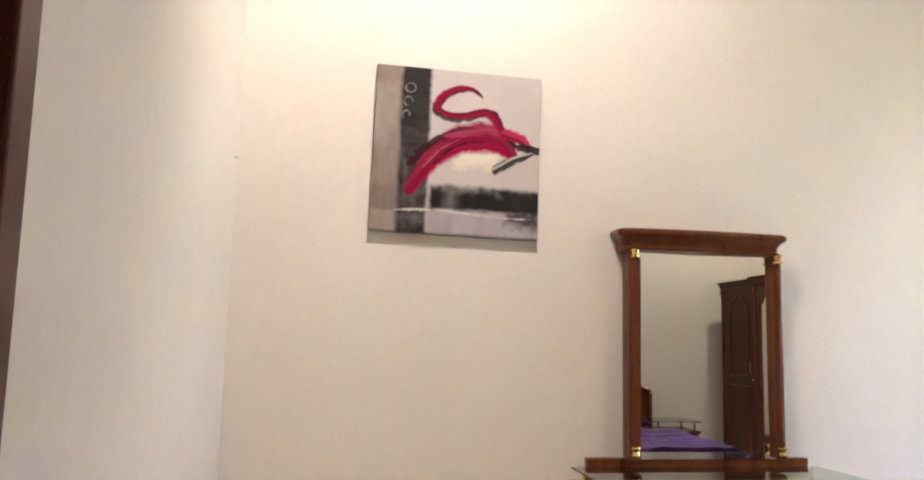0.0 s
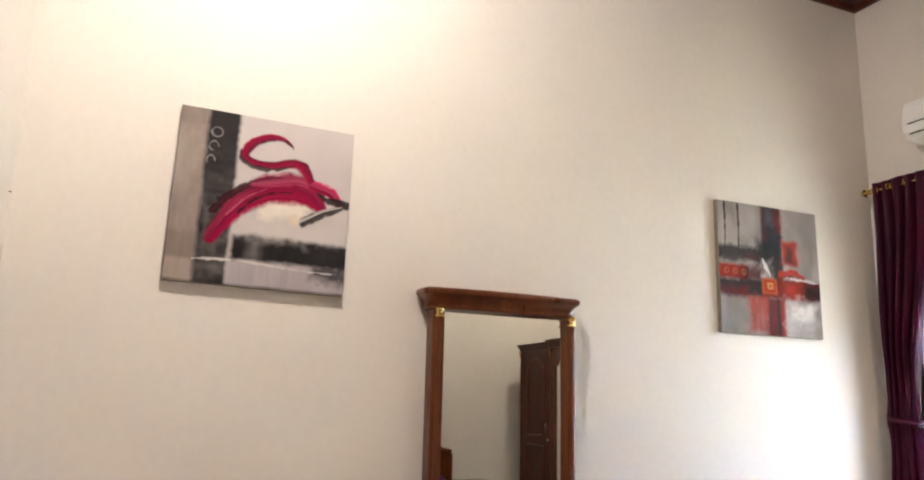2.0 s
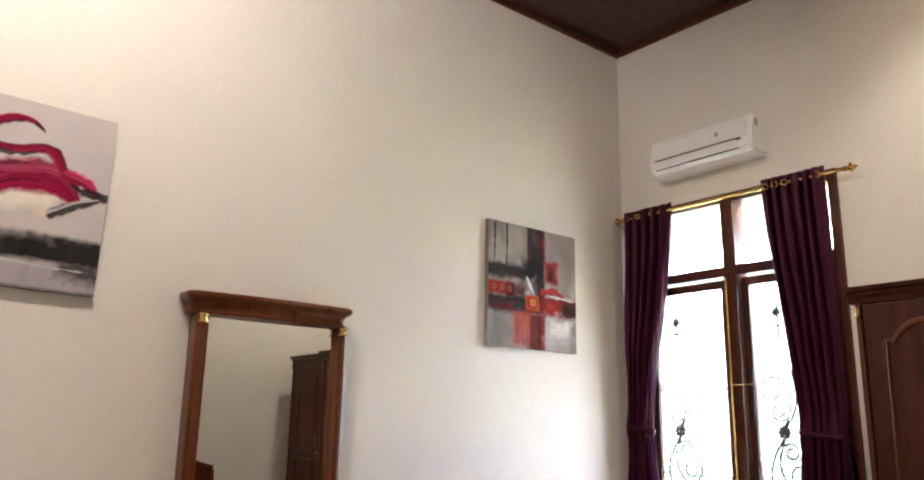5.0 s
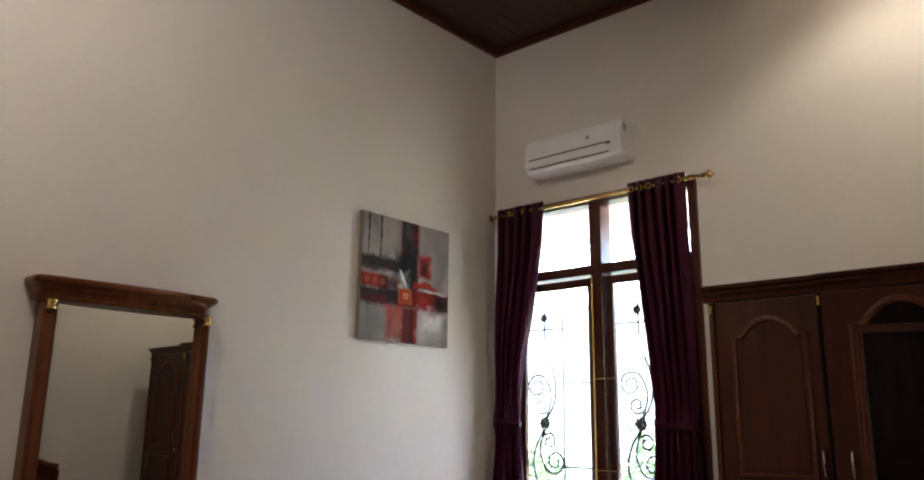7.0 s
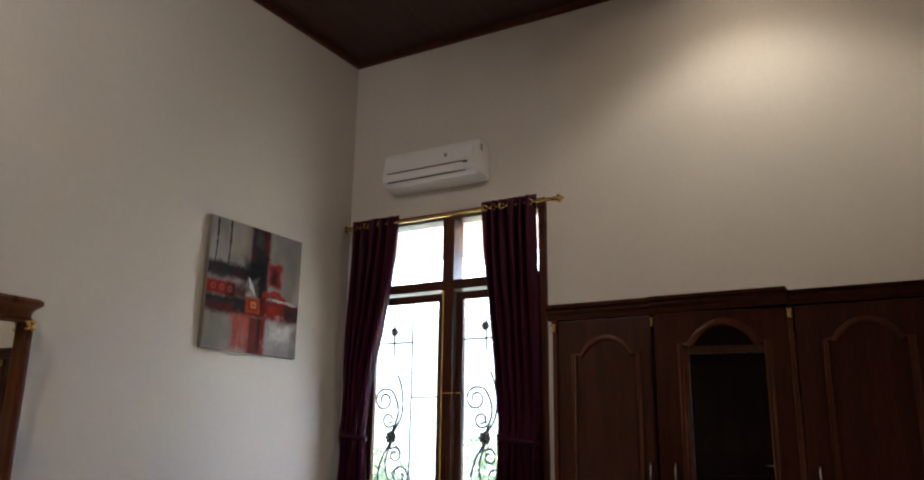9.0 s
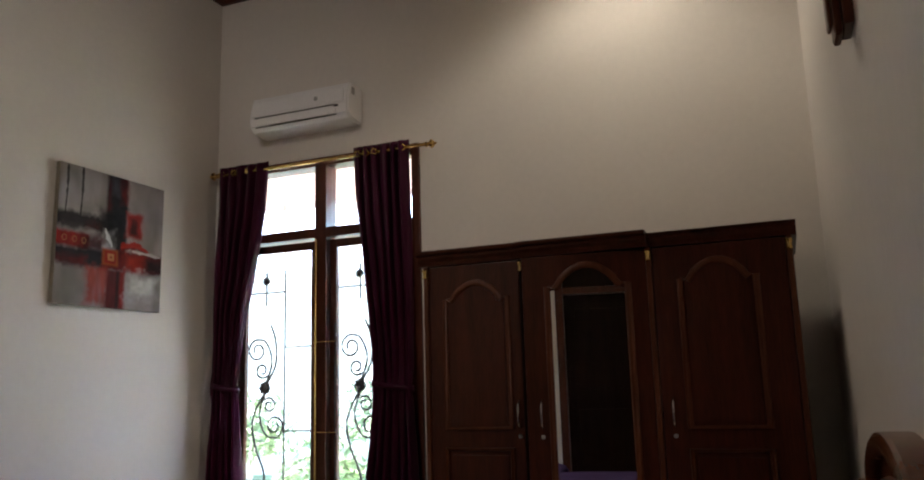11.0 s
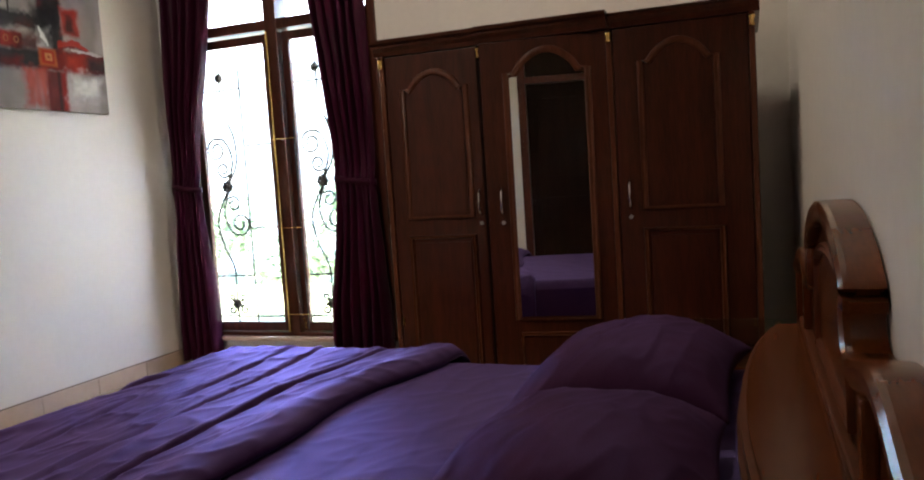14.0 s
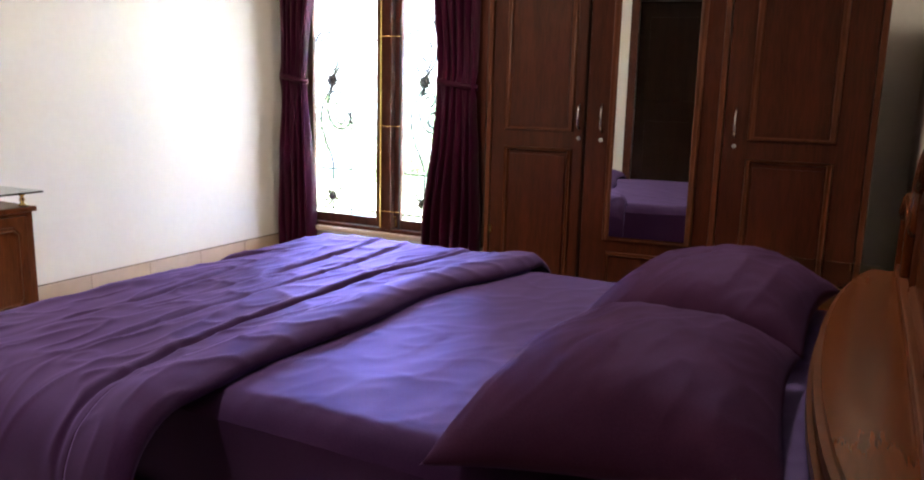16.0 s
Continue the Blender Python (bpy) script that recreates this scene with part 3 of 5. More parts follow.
def build_dresser():
    x0, x1, yf = -3.44, -2.245, -0.45
    d = thing("dressing_table", ((x0 + x1) / 2, -0.22, 0), label="varnished dressing table with tall framed mirror and glass top", category="dressing table")
    w = M["wood"]
    part("tabletop", box(x0 - 0.015, x1 + 0.015, yf - 0.015, -0.012, 0.575, 0.60, 0.007), w, d)
    U, V, N = (1, 0, 0), (0, 0, 1), (0, -1, 0)
    for a, b in ((x0, -3.02), (-2.665, x1)):
        cab = part("cabinet", box(a, b, yf, -0.015, 0.06, 0.575, 0.004), w, d)
        part("plinth", box(a - 0.006, b + 0.006, yf - 0.006, -0.015, 0.0, 0.06, 0.006), w, cab)
        c = 0.035
        pa, pb, qa, qb = a + 0.07, b - 0.07, 0.15, 0.52
        oct_ = [(pa, qa + c), (pa + c, qa), (pb - c, qa), (pb, qa + c), (pb, qb - c), (pb - c, qb), (pa + c, qb), (pa, qb - c)]
        door = part("door", box(a + 0.035, b - 0.035, yf - 0.012, yf + 0.002, 0.09, 0.56, 0.004), w, cab)
        part("moulding", ribbon(oct_, 0.024, (0, yf - 0.012, 0), U, V, N, 0.012), M["mould"], door)
        part("knob", lathe(((pa + pb) / 2, yf - 0.012, 0.34), (0, -1, 0), [(0, 0.006), (0.012, 0.005), (0.018, 0.012), (0.026, 0.009), (0.028, 0.001)], 12), M["brass"], door, "brass knob")
    drawer = part("drawer", box(-3.015, -2.67, yf + 0.02, -0.02, 0.44, 0.572, 0.004), w, d)
    part("knob", lathe((-2.84, yf + 0.02, 0.505), (0, -1, 0), [(0, 0.006), (0.012, 0.005), (0.018, 0.012), (0.026, 0.009), (0.028, 0.001)], 12), M["brass"], drawer, "brass knob")
    for x in (x0 + 0.03, x1 - 0.03):
        for y in (yf + 0.02, -0.10):
            part("glass_post", lathe((x, y, 0.60), (0, 0, 1), [(0, 0.016), (0.008, 0.016), (0.014, 0.007), (0.028, 0.013), (0.042, 0.007), (0.05, 0.014), (0.06, 0.012)], 12), M["brass"], d, "turned brass post", smooth=True)
    part("glass_top", box(x0 - 0.03, x1 + 0.02, yf - 0.06, -0.075, 0.662, 0.670, 0.002), M["tableglass"], d, "clear glass top with green edge")
    part("back_rail", box(-3.385, -2.255, -0.055, -0.012, 0.60, 0.705, 0.008), w, d)
    # mirror frame
    for x, cw in ((-3.196, 0.062), (-2.441, 0.040)):
        col = part("column", box(x, x + cw, -0.105, -0.012, 0.705, 1.69, 0.010), w, d)
        part("flute", box(x + 0.3 * cw, x + 0.7 * cw, -0.110, -0.104, 0.80, 1.60, 0.002), M["mould"], col)
        for z in (0.715, 1.645):
            part("collar", lathe((x + cw / 2, -0.105, z), (0, 0, 1), [(0, 0.018), (0.009, 0.025), (0.018, 0.018), (0.032, 0.018), (0.041, 0.025), (0.050, 0.018)], 14), M["brass"], col, "gilt collar", smooth=True)
    part("mirror", box(-3.150, -2.43, -0.060, -0.054, 0.70, 1.70), M["mirror"], d, "rectangular mirror glass")
    part("mirror_back", box(-3.19, -2.41, -0.052, -0.012, 0.70, 1.70), w, d)
    # cornice: one cyma profile swept round a bowed front with rounded ends
    bm, rings = bmesh.new(), []
    for z, ov in ((1.688, -0.010), (1.690, 0.000), (1.700, 0.003), (1.706, -0.001), (1.722, 0.000), (1.736, 0.006), (1.748, 0.016), (1.756, 0.026), (1.762, 0.031), (1.772, 0.033), (1.782, 0.031), (1.788, 0.024), (1.790, 0.012)):
        xa, xb, dep, r = -3.222 - ov, -2.408 + ov, 0.116 + ov, 0.045
        out = [(xa, -0.012)]
        for i in range(7):
            t = math.pi / 2 * i / 6
            out.append((xa + r * (1 - math.cos(t)), -dep + r * (1 - math.sin(t))))
        for i in range(1, 16):
            t = i / 16
            out.append((xa + r + (xb - xa - 2 * r) * t, -dep - 0.024 * math.sin(math.pi * t)))
        for i in range(7):
            t = math.pi / 2 * (1 - i / 6)
            out.append((xb - r * (1 - math.cos(t)), -dep + r * (1 - math.sin(t))))
        out.append((xb, -0.012))
        rings.append([bm.verts.new((a, b, z)) for a, b in out])
    for r0, r1 in zip(rings, rings[1:]):
        for i in range(len(r0)):
            j = (i + 1) % len(r0)
            bm.faces.new((r0[i], r0[j], r1[j], r1[i]))
    bm.faces.new(rings[0][::-1])
    bm.faces.new(rings[-1])
    part("cornice", bm, w, d)


# ---- bed ----
BX0, BX1, BY0, BY1, BZ = -3.39, -1.77, -3.70, -1.74, 0.505
BC = -2.525


def build_bed():
    b = thing("bed", (BC, -2.7, 0), label="varnished wooden bed with an arched storage headboard", category="bed")
    w = M["bedwood"]
    part("base", box(BX0 + 0.03, BX1 - 0.03, BY0, BY1 + 0.03, 0.08, 0.26, 0.01), w, b)
    for x in (BX0 + 0.06, BX1 - 0.12):
        for y in (BY0 + 0.02, BY1 - 0.04):
            part("leg", box(x, x + 0.06, y, y + 0.06, 0.0, 0.09, 0.006), w, b)
    # headboard outline: arch, small steps, swept shoulders
    half = [(0.0, 1.052), (0.09, 1.048), (0.18, 1.037), (0.27, 1.016), (0.35, 0.988), (0.41, 0.958), (0.438, 0.940), (0.424, 0.905), (0.426, 0.870), (0.445, 0.842), (0.485, 0.826), (0.54, 0.828), (0.62, 0.846), (0.70, 0.862), (0.78, 0.866), (0.86, 0.852), (0.93, 0.828), (1.00, 0.806), (1.07, 0.792), (1.09, 0.10)]
    # the arch ends in a crisp corner, from which a hollow runs down to the shoulder
    run = [curve_points([(a, z, 0) for a, z in bit], 9) for bit in (half[:7], half[6:-1])]
    half = [(a, z) for a, z, _ in run[0] + run[1][1:]] + [half[-1]]

    def both(h):
        return [(BC - a, z) for a, z in reversed(h[1:])] + [(BC + a, z) for a, z in h]
    bm = prism(both(half), (0, SOUTH + 0.012, 0), (1, 0, 0), (0, 0, 1), (0, 1, 0), 0.036)
    part("headboard", bm, w, b)
    # thick rounded rim that follows the outline
    rim = bmesh.new()
    pts = both(half[:-1])
    rows = []
    for i, (a, z) in enumerate(pts):
        pa, pz = pts[max(0, i - 1)]
        qa, qz = pts[min(len(pts) - 1, i + 1)]
        t = Vector((qa - pa, qz - pz)).normalized()
        n = Vector((-t.y, t.x))
        if n.y < 0 and abs(t.x) > 0.3:
            n = -n
        row = []
        for up, y in ((-0.036, 0.003), (-0.036, 0.062), (-0.028, 0.072), (-0.010, 0.077), (0.004, 0.077), (0.014, 0.070), (0.016, 0.060), (0.016, 0.003)):
            row.append(rim.verts.new((a + n.x * up, SOUTH + y, z + n.y * up)))
        rows.append(row)
    for r0, r1 in zip(rows, rows[1:]):
        for k in range(8):
            rim.faces.new((r0[k], r0[(k + 1) % 8], r1[(k + 1) % 8], r1[k]))
    rim.faces.new(rows[0])
    rim.faces.new(rows[-1][::-1])
    part("rim", rim, w, b, smooth=False)
    # raised arched panel and uprights
    part("panel_moulding", ribbon([(BC - 0.36, 0.66), (BC + 0.36, 0.66), (BC + 0.36, 0.88)] + [(BC + 0.36 * math.cos(a), 0.88 + 0.09 * math.sin(a)) for a in [k * math.pi / 14 for k in range(1, 14)]] + [(BC - 0.36, 0.88)], 0.026, (0, SOUTH + 0.048, 0), (1, 0, 0), (0, 0, 1), (0, 1, 0), 0.012), M["mould"], b)
    for x in (BC - 0.66, BC + 0.62):
        part("upright", box(x, x + 0.04, SOUTH + 0.048, SOUTH + 0.072, 0.650, 0.812, 0.006), w, b)
    part("base_rail", box(BC - 0.84, BC + 0.84, SOUTH + 0.048, SOUTH + 0.074, 0.622, 0.650, 0.006), M["mould"], b)
    # bowed shelf with a moulded front and box below
    def bow(dep, z0, z1):
        out = [(BC - 0.85, SOUTH + 0.048)]
        for i in range(41):
            t = i / 40
            out.append((BC - 0.85 + 1.70 * t, SOUTH + dep - 0.036 + 0.100 * max(0.0, math.sin(math.pi * t)) ** 0.6))
        out.append((BC + 0.85, SOUTH + 0.048))
        return prism(out, (0, 0, z0), (1, 0, 0), (0, 1, 0), (0, 0, 1), z1 - z0)
    shelf = part("shelf", bow(0.170, 0.606, 0.622), w, b, "bowed headboard shelf")
    part("shelf_edge", bow(0.184, 0.584, 0.606), M["mould"], shelf)
    part("shelf_edge", bow(0.174, 0.564, 0.584), M["mould"], shelf)
    part("shelf_edge", bow(0.192, 0.540, 0.564), M["mould"], shelf)
    part("shelf_box", bow(0.150, 0.10, 0.545), w, b)
    for x in (BC - 1.085, BC + 1.045):
        part("end_post", box(x, x + 0.04, SOUTH + 0.005, SOUTH + 0.070, 0.0, 0.765, 0.008), w, b)


def build_mattress():
    m = thing("mattress", (BC, -2.6, 0.26), label="thick mattress in a fitted purple cotton sheet", category="mattress")
    bm = bmesh.new()
    nx, ny = 150, 200
    rows = []
    x0, x1, y0, y1 = BX0 + 0.09, BX1, BY0 - 0.050, BY1
    for j in range(ny + 1):
        row = []
        for i in range(nx + 1):
            u, v = i / nx, j / ny
            x, y = x0 + (x1 - x0) * u, y0 + (y1 - y0) * v
            e = min(x - x0, x1 - x, (y1 - y), y - y0 + 0.2)
            drop = 0.05 * max(0, 1 - e / 0.07) ** 2
            z = BZ - drop + 0.005 * noise.noise((x * 1.6, y * 1.6, 3)) + 0.0016 * noise.noise((x * 3 + y * 5, y * 9, 5)) + 0.0015 * max(0, noise.noise((x * 1.2 + y * 6, y * 2, 9))) + 0.0022 * (1 - abs(noise.noise((x * 2.6 + y * 5, y * 4 - x * 3, 15)))) ** 9 + 0.0018 * (1 - abs(noise.noise((x * 5, y * 9 + x * 4, 19)))) ** 9 + 0.0010 * noise.noise((x * 17 + y * 6, y * 15, 23))
            row.append(bm.verts.new((x, y, z)))
        rows.append(row)
    for a, b in zip(rows, rows[1:]):
        for i in range(nx):
            bm.faces.new((a[i], a[i + 1], b[i + 1], b[i]))
    edge = [v.co.copy() for v in [r[0] for r in rows] + rows[-1][1:] + [r[-1] for r in reversed(rows[:-1])] + rows[0][-2:0:-1]]
    part("fitted_sheet", bm, M["sheet"], m, smooth=True)
    bm = bmesh.new()
    up, low = [bm.verts.new(c) for c in edge], []
    for c in edge:
        k = 0.010 * noise.noise((c.x * 9, c.y * 9, 2))
        low.append(bm.verts.new((c.x + (0.012 if c.x > BC else -0.012) + k, c.y, 0.255)))
    for i in range(len(edge)):
        j = (i + 1) % len(edge)
        bm.faces.new((up[i], up[j], low[j], low[i]))
    part("side", bm, M["sheet"], m, smooth=True)


# long stitched seam and a few creases: distance from the turned edge, slope, depth, centre, half length
CREASES = ((0.235, 0.03, 0.024, -2.6, 1.4), (0.44, 0.06, 0.011, -2.3, 0.8), (0.34, -0.05, 0.010, -1.95, 0.35), (0.58, -0.02, 0.012, -2.1, 0.5), (0.70, 0.06, 0.010, -2.7, 0.4), (0.86, -0.22, 0.020, -2.35, 0.22))


def build_duvet():
    """Quilt over the foot of the bed, turned back in a soft roll near the middle, hanging over both sides."""
    d = thing("duvet", (BC, -2.1, BZ), label="rumpled purple duvet drawn over the foot of the bed", category="duvet")
    nx, ny = 240, 260
    over = 0.44
    rows = []
    yf = -2.565
    for j in range(ny + 1):
        v = j / ny
        row = []
        for i in range(nx + 1):
            s = -over + (BX1 - BX0 + 2 * over) * i / nx
            side = 0
            x = BX0 + s
            hang = 0.0
            if s < 0:
                hang, x, side = -s, BX0, -1
            elif x > BX1:
                hang, x, side = x - BX1, BX1, 1
            east = min(1.0, max(0.0, (x + 2.55) / 0.85))
            skew = -0.13 * east * east * (3 - 2 * east) + 0.012 * math.sin(x * 8 + 1)
            if side < 0:
                skew -= 0.22 * hang
            length = (BY1 - yf) + 0.34
            q = v * length
            y = yf + q + skew * (1 - min(1, q / 0.6))
            fall = 0.0
            if y > BY1 + 0.03:
                fall, y = y - BY1 - 0.03, BY1 + 0.03 + 0.03 * min(1, (y - BY1) / 0.1)
            xs = BX0 + s
            # quilt body: long ridges that run across the bed
            body = 0.019 + 0.0015 * math.sin(q * 15 + 1.3 * math.sin(xs * 1.7) + 0.9 * xs) * (0.6 + 0.4 * noise.noise((xs * 1.5, q * 2, 1)))
            body += 0.007 * noise.noise((xs * 1.3, q * 3.4, 4)) + 0.004 * noise.noise((xs * 2.4 + q * 2, q * 8, 8))
            body += 0.003 * (1 - abs(noise.noise((xs * 1.1 + 2, q * 6.5 + xs * 1.2, 21)))) ** 6
            for q0, sl, dep, x0_, xw in CREASES:
                d_ = q - q0 - sl * (xs - BC) - 0.022 * math.sin(xs * 2.6 + q0 * 9) - 0.012 * noise.noise((xs * 2.2, q0 * 7, 31))
                f_ = math.exp(-((xs - x0_) / xw) ** 2) * (1 - 0.8 * min(1, hang / 0.30))
                body += 0.6 * dep * f_ * (0.5 * math.exp(-((d_ - 0.020) / 0.016) ** 2) - 1.2 * math.exp(-(d_ / 0.008) ** 2))
            body += 0.004 * (1 - abs(noise.noise((xs * 1.6 + q * 1.5, q * 8, 41)))) ** 9 + 0.0055 * (1 - abs(noise.noise((xs * 5 + q * 5, q * 9 - xs * 2, 43)))) ** 9 + 0.0024 * noise.noise((xs * 11 + q * 7, q * 15 - xs * 4, 51))
            roll = 0.027 * math.exp(-((q - 0.075) / 0.068) ** 2) 
            edge = min(1, q / 0.035)
            z = BZ + 0.006 + (body + roll) * math.sqrt(max(0.0, 1 - (1 - edge) ** 2))
            if hang > 0:
                # the puffy quilt rolls over the mattress edge, then hangs slightly outward
                bend, turn = 0.24, radians(76)
                k = min(hang, bend) / bend * turn
                out_, down = bend / turn * math.sin(k), bend / turn * (1 - math.cos(k))
                if hang > bend:
                    out_ += (hang - bend) * math.cos(turn)
                    down += (hang - bend) * math.sin(turn)
                t = hang / over
                x += side * (out_ + 0.007 * t * t * math.sin(y * 9 + side))
                z -= down
            else:
                x += 0.010 * noise.noise((x * 4, q * 5, 14))
            if fall > 0:
                z -= fall
                y += 0.018 * math.sin(x * 17) * min(1, fall / 0.2)
            row.append((x, y, max(z, 0.06)))
        rows.append(row)
    cut = int(ny * 0.135)
    pieces = (("turned_edge", rows[:cut + 1]), ("cover", rows[cut:]))
    for name, grid in pieces:
        piece = bmesh.new()
        made = [[piece.verts.new(v) for v in row] for row in grid]
        for a, b in zip(made, made[1:]):
            for i in range(nx):
                piece.faces.new((a[i], a[i + 1], b[i + 1], b[i]))
        c = part(name, piece, M["duvet"], d, smooth=True)
        c.modifiers.new("thickness", "SOLIDIFY").thickness = 0.004


def build_pillow(cx, cy, cz, turn, tilt, seed, label):
    p = thing("pillow", (cx, cy, cz), label=label, category="pillow", group="pillows on the bed")
    bm = bmesh.new()
    n = 84
    L, W, T = 0.382, 0.290, 0.116
    top, bot = [], []
    for j in range(n + 1):
        rt, rb = [], []
        for i in range(n + 1):
            u, v = -1 + 2 * i / n, -1 + 2 * j / n
            k = 1 - 0.06 * (v * v) * (1 - u * u) 
            x = u * L * (1 - 0.055 * (1 - v * v))
            y = v * W * (1 - 0.075 * (1 - u * u))
            prof = max(0.0, (1 - abs(u) ** 2.7)) ** 0.56 * max(0.0, (1 - abs(v) ** 2.3)) ** 0.56
            w = 0.012 * noise.noise((u * 2, v * 2, seed)) + 0.002 * noise.noise((u * 8 + v * 4, v * 9, seed + 2)) + 0.004 * (1 - abs(noise.noise((u * 2.5 + v * 2, v * 3, seed + 5)))) ** 8 - 0.005 * math.exp(-((v + 0.55 * u - 0.1 + 0.05 * math.sin(6 * u)) / 0.05) ** 2) * math.exp(-((u + 0.2) / 0.35) ** 2) 
            sink = 0.035 * (u * v) ** 2
            rt.append(bm.verts.new((x, y, -sink + T * 1.15 * prof * k + w * min(1, prof * 2.5) + 0.004)))
            rb.append(rt[-1] if i in (0, n) or j in (0, n) else bm.verts.new((x, y, -sink - T * 0.75 * prof)))
        top.append(rt)
        bot.append(rb)
    for g in (top, bot):
        for a, b in zip(g, g[1:]):
            for i in range(n):
                vs = (a[i], a[i + 1], b[i + 1], b[i])
                if bm.faces.get(vs) is None:
                    bm.faces.new(vs)
    bmesh.ops.transform(bm, verts=bm.verts, matrix=pose(cx, cy, cz, tilt, 0, turn))
    part("pillowcase", bm, M["pillow"], p, smooth=True)


def build_nightstand():
    x0, x1, y0, y1 = -1.56, -1.14, SOUTH + 0.085, SOUTH + 0.44
    n = thing("nightstand", ((x0 + x1) / 2, (y0 + y1) / 2, 0), label="varnished bedside cabinet with a glass shelf on brass posts", category="nightstand")
    w = M["bedwood"]
    part("body", box(x0, x1, y0, y1, 0.05, 0.42, 0.005), w, n)
    part("plinth", box(x0 + 0.01, x1 - 0.01, y0, y1 - 0.01, 0.0, 0.05), w, n)
    part("top", box(x0 - 0.015, x1 + 0.015, y0, y1 + 0.018, 0.42, 0.445, 0.007), w, n)
    for z in (0.07, 0.245):
        dr = part("drawer", box(x0 + 0.02, x1 - 0.02, y1 - 0.002, y1 + 0.012, z, z + 0.16, 0.004), w, n)
        part("knob", lathe(((x0 + x1) / 2, y1 + 0.012, z + 0.08), (0, 1, 0), [(0, 0.006), (0.012, 0.005), (0.018, 0.012), (0.026, 0.009), (0.028, 0.001)], 12), M["brass"], dr, "brass knob")
    for x in (x0 + 0.03, x1 - 0.03):
        for y in (y0 + 0.04, y1 - 0.03):
            part("glass_post", lathe((x, y, 0.445), (0, 0, 1), [(0, 0.014), (0.010, 0.007), (0.035, 0.012), (0.060, 0.007), (0.078, 0.012)], 10), M["brass"], n, "turned brass post")
    part("glass_top", box(x0 - 0.02, x1 + 0.02, y0 + 0.01, y1 + 0.02, 0.523, 0.531, 0.002), M["tableglass"], n, "clear glass top")


# ---- pictures ----


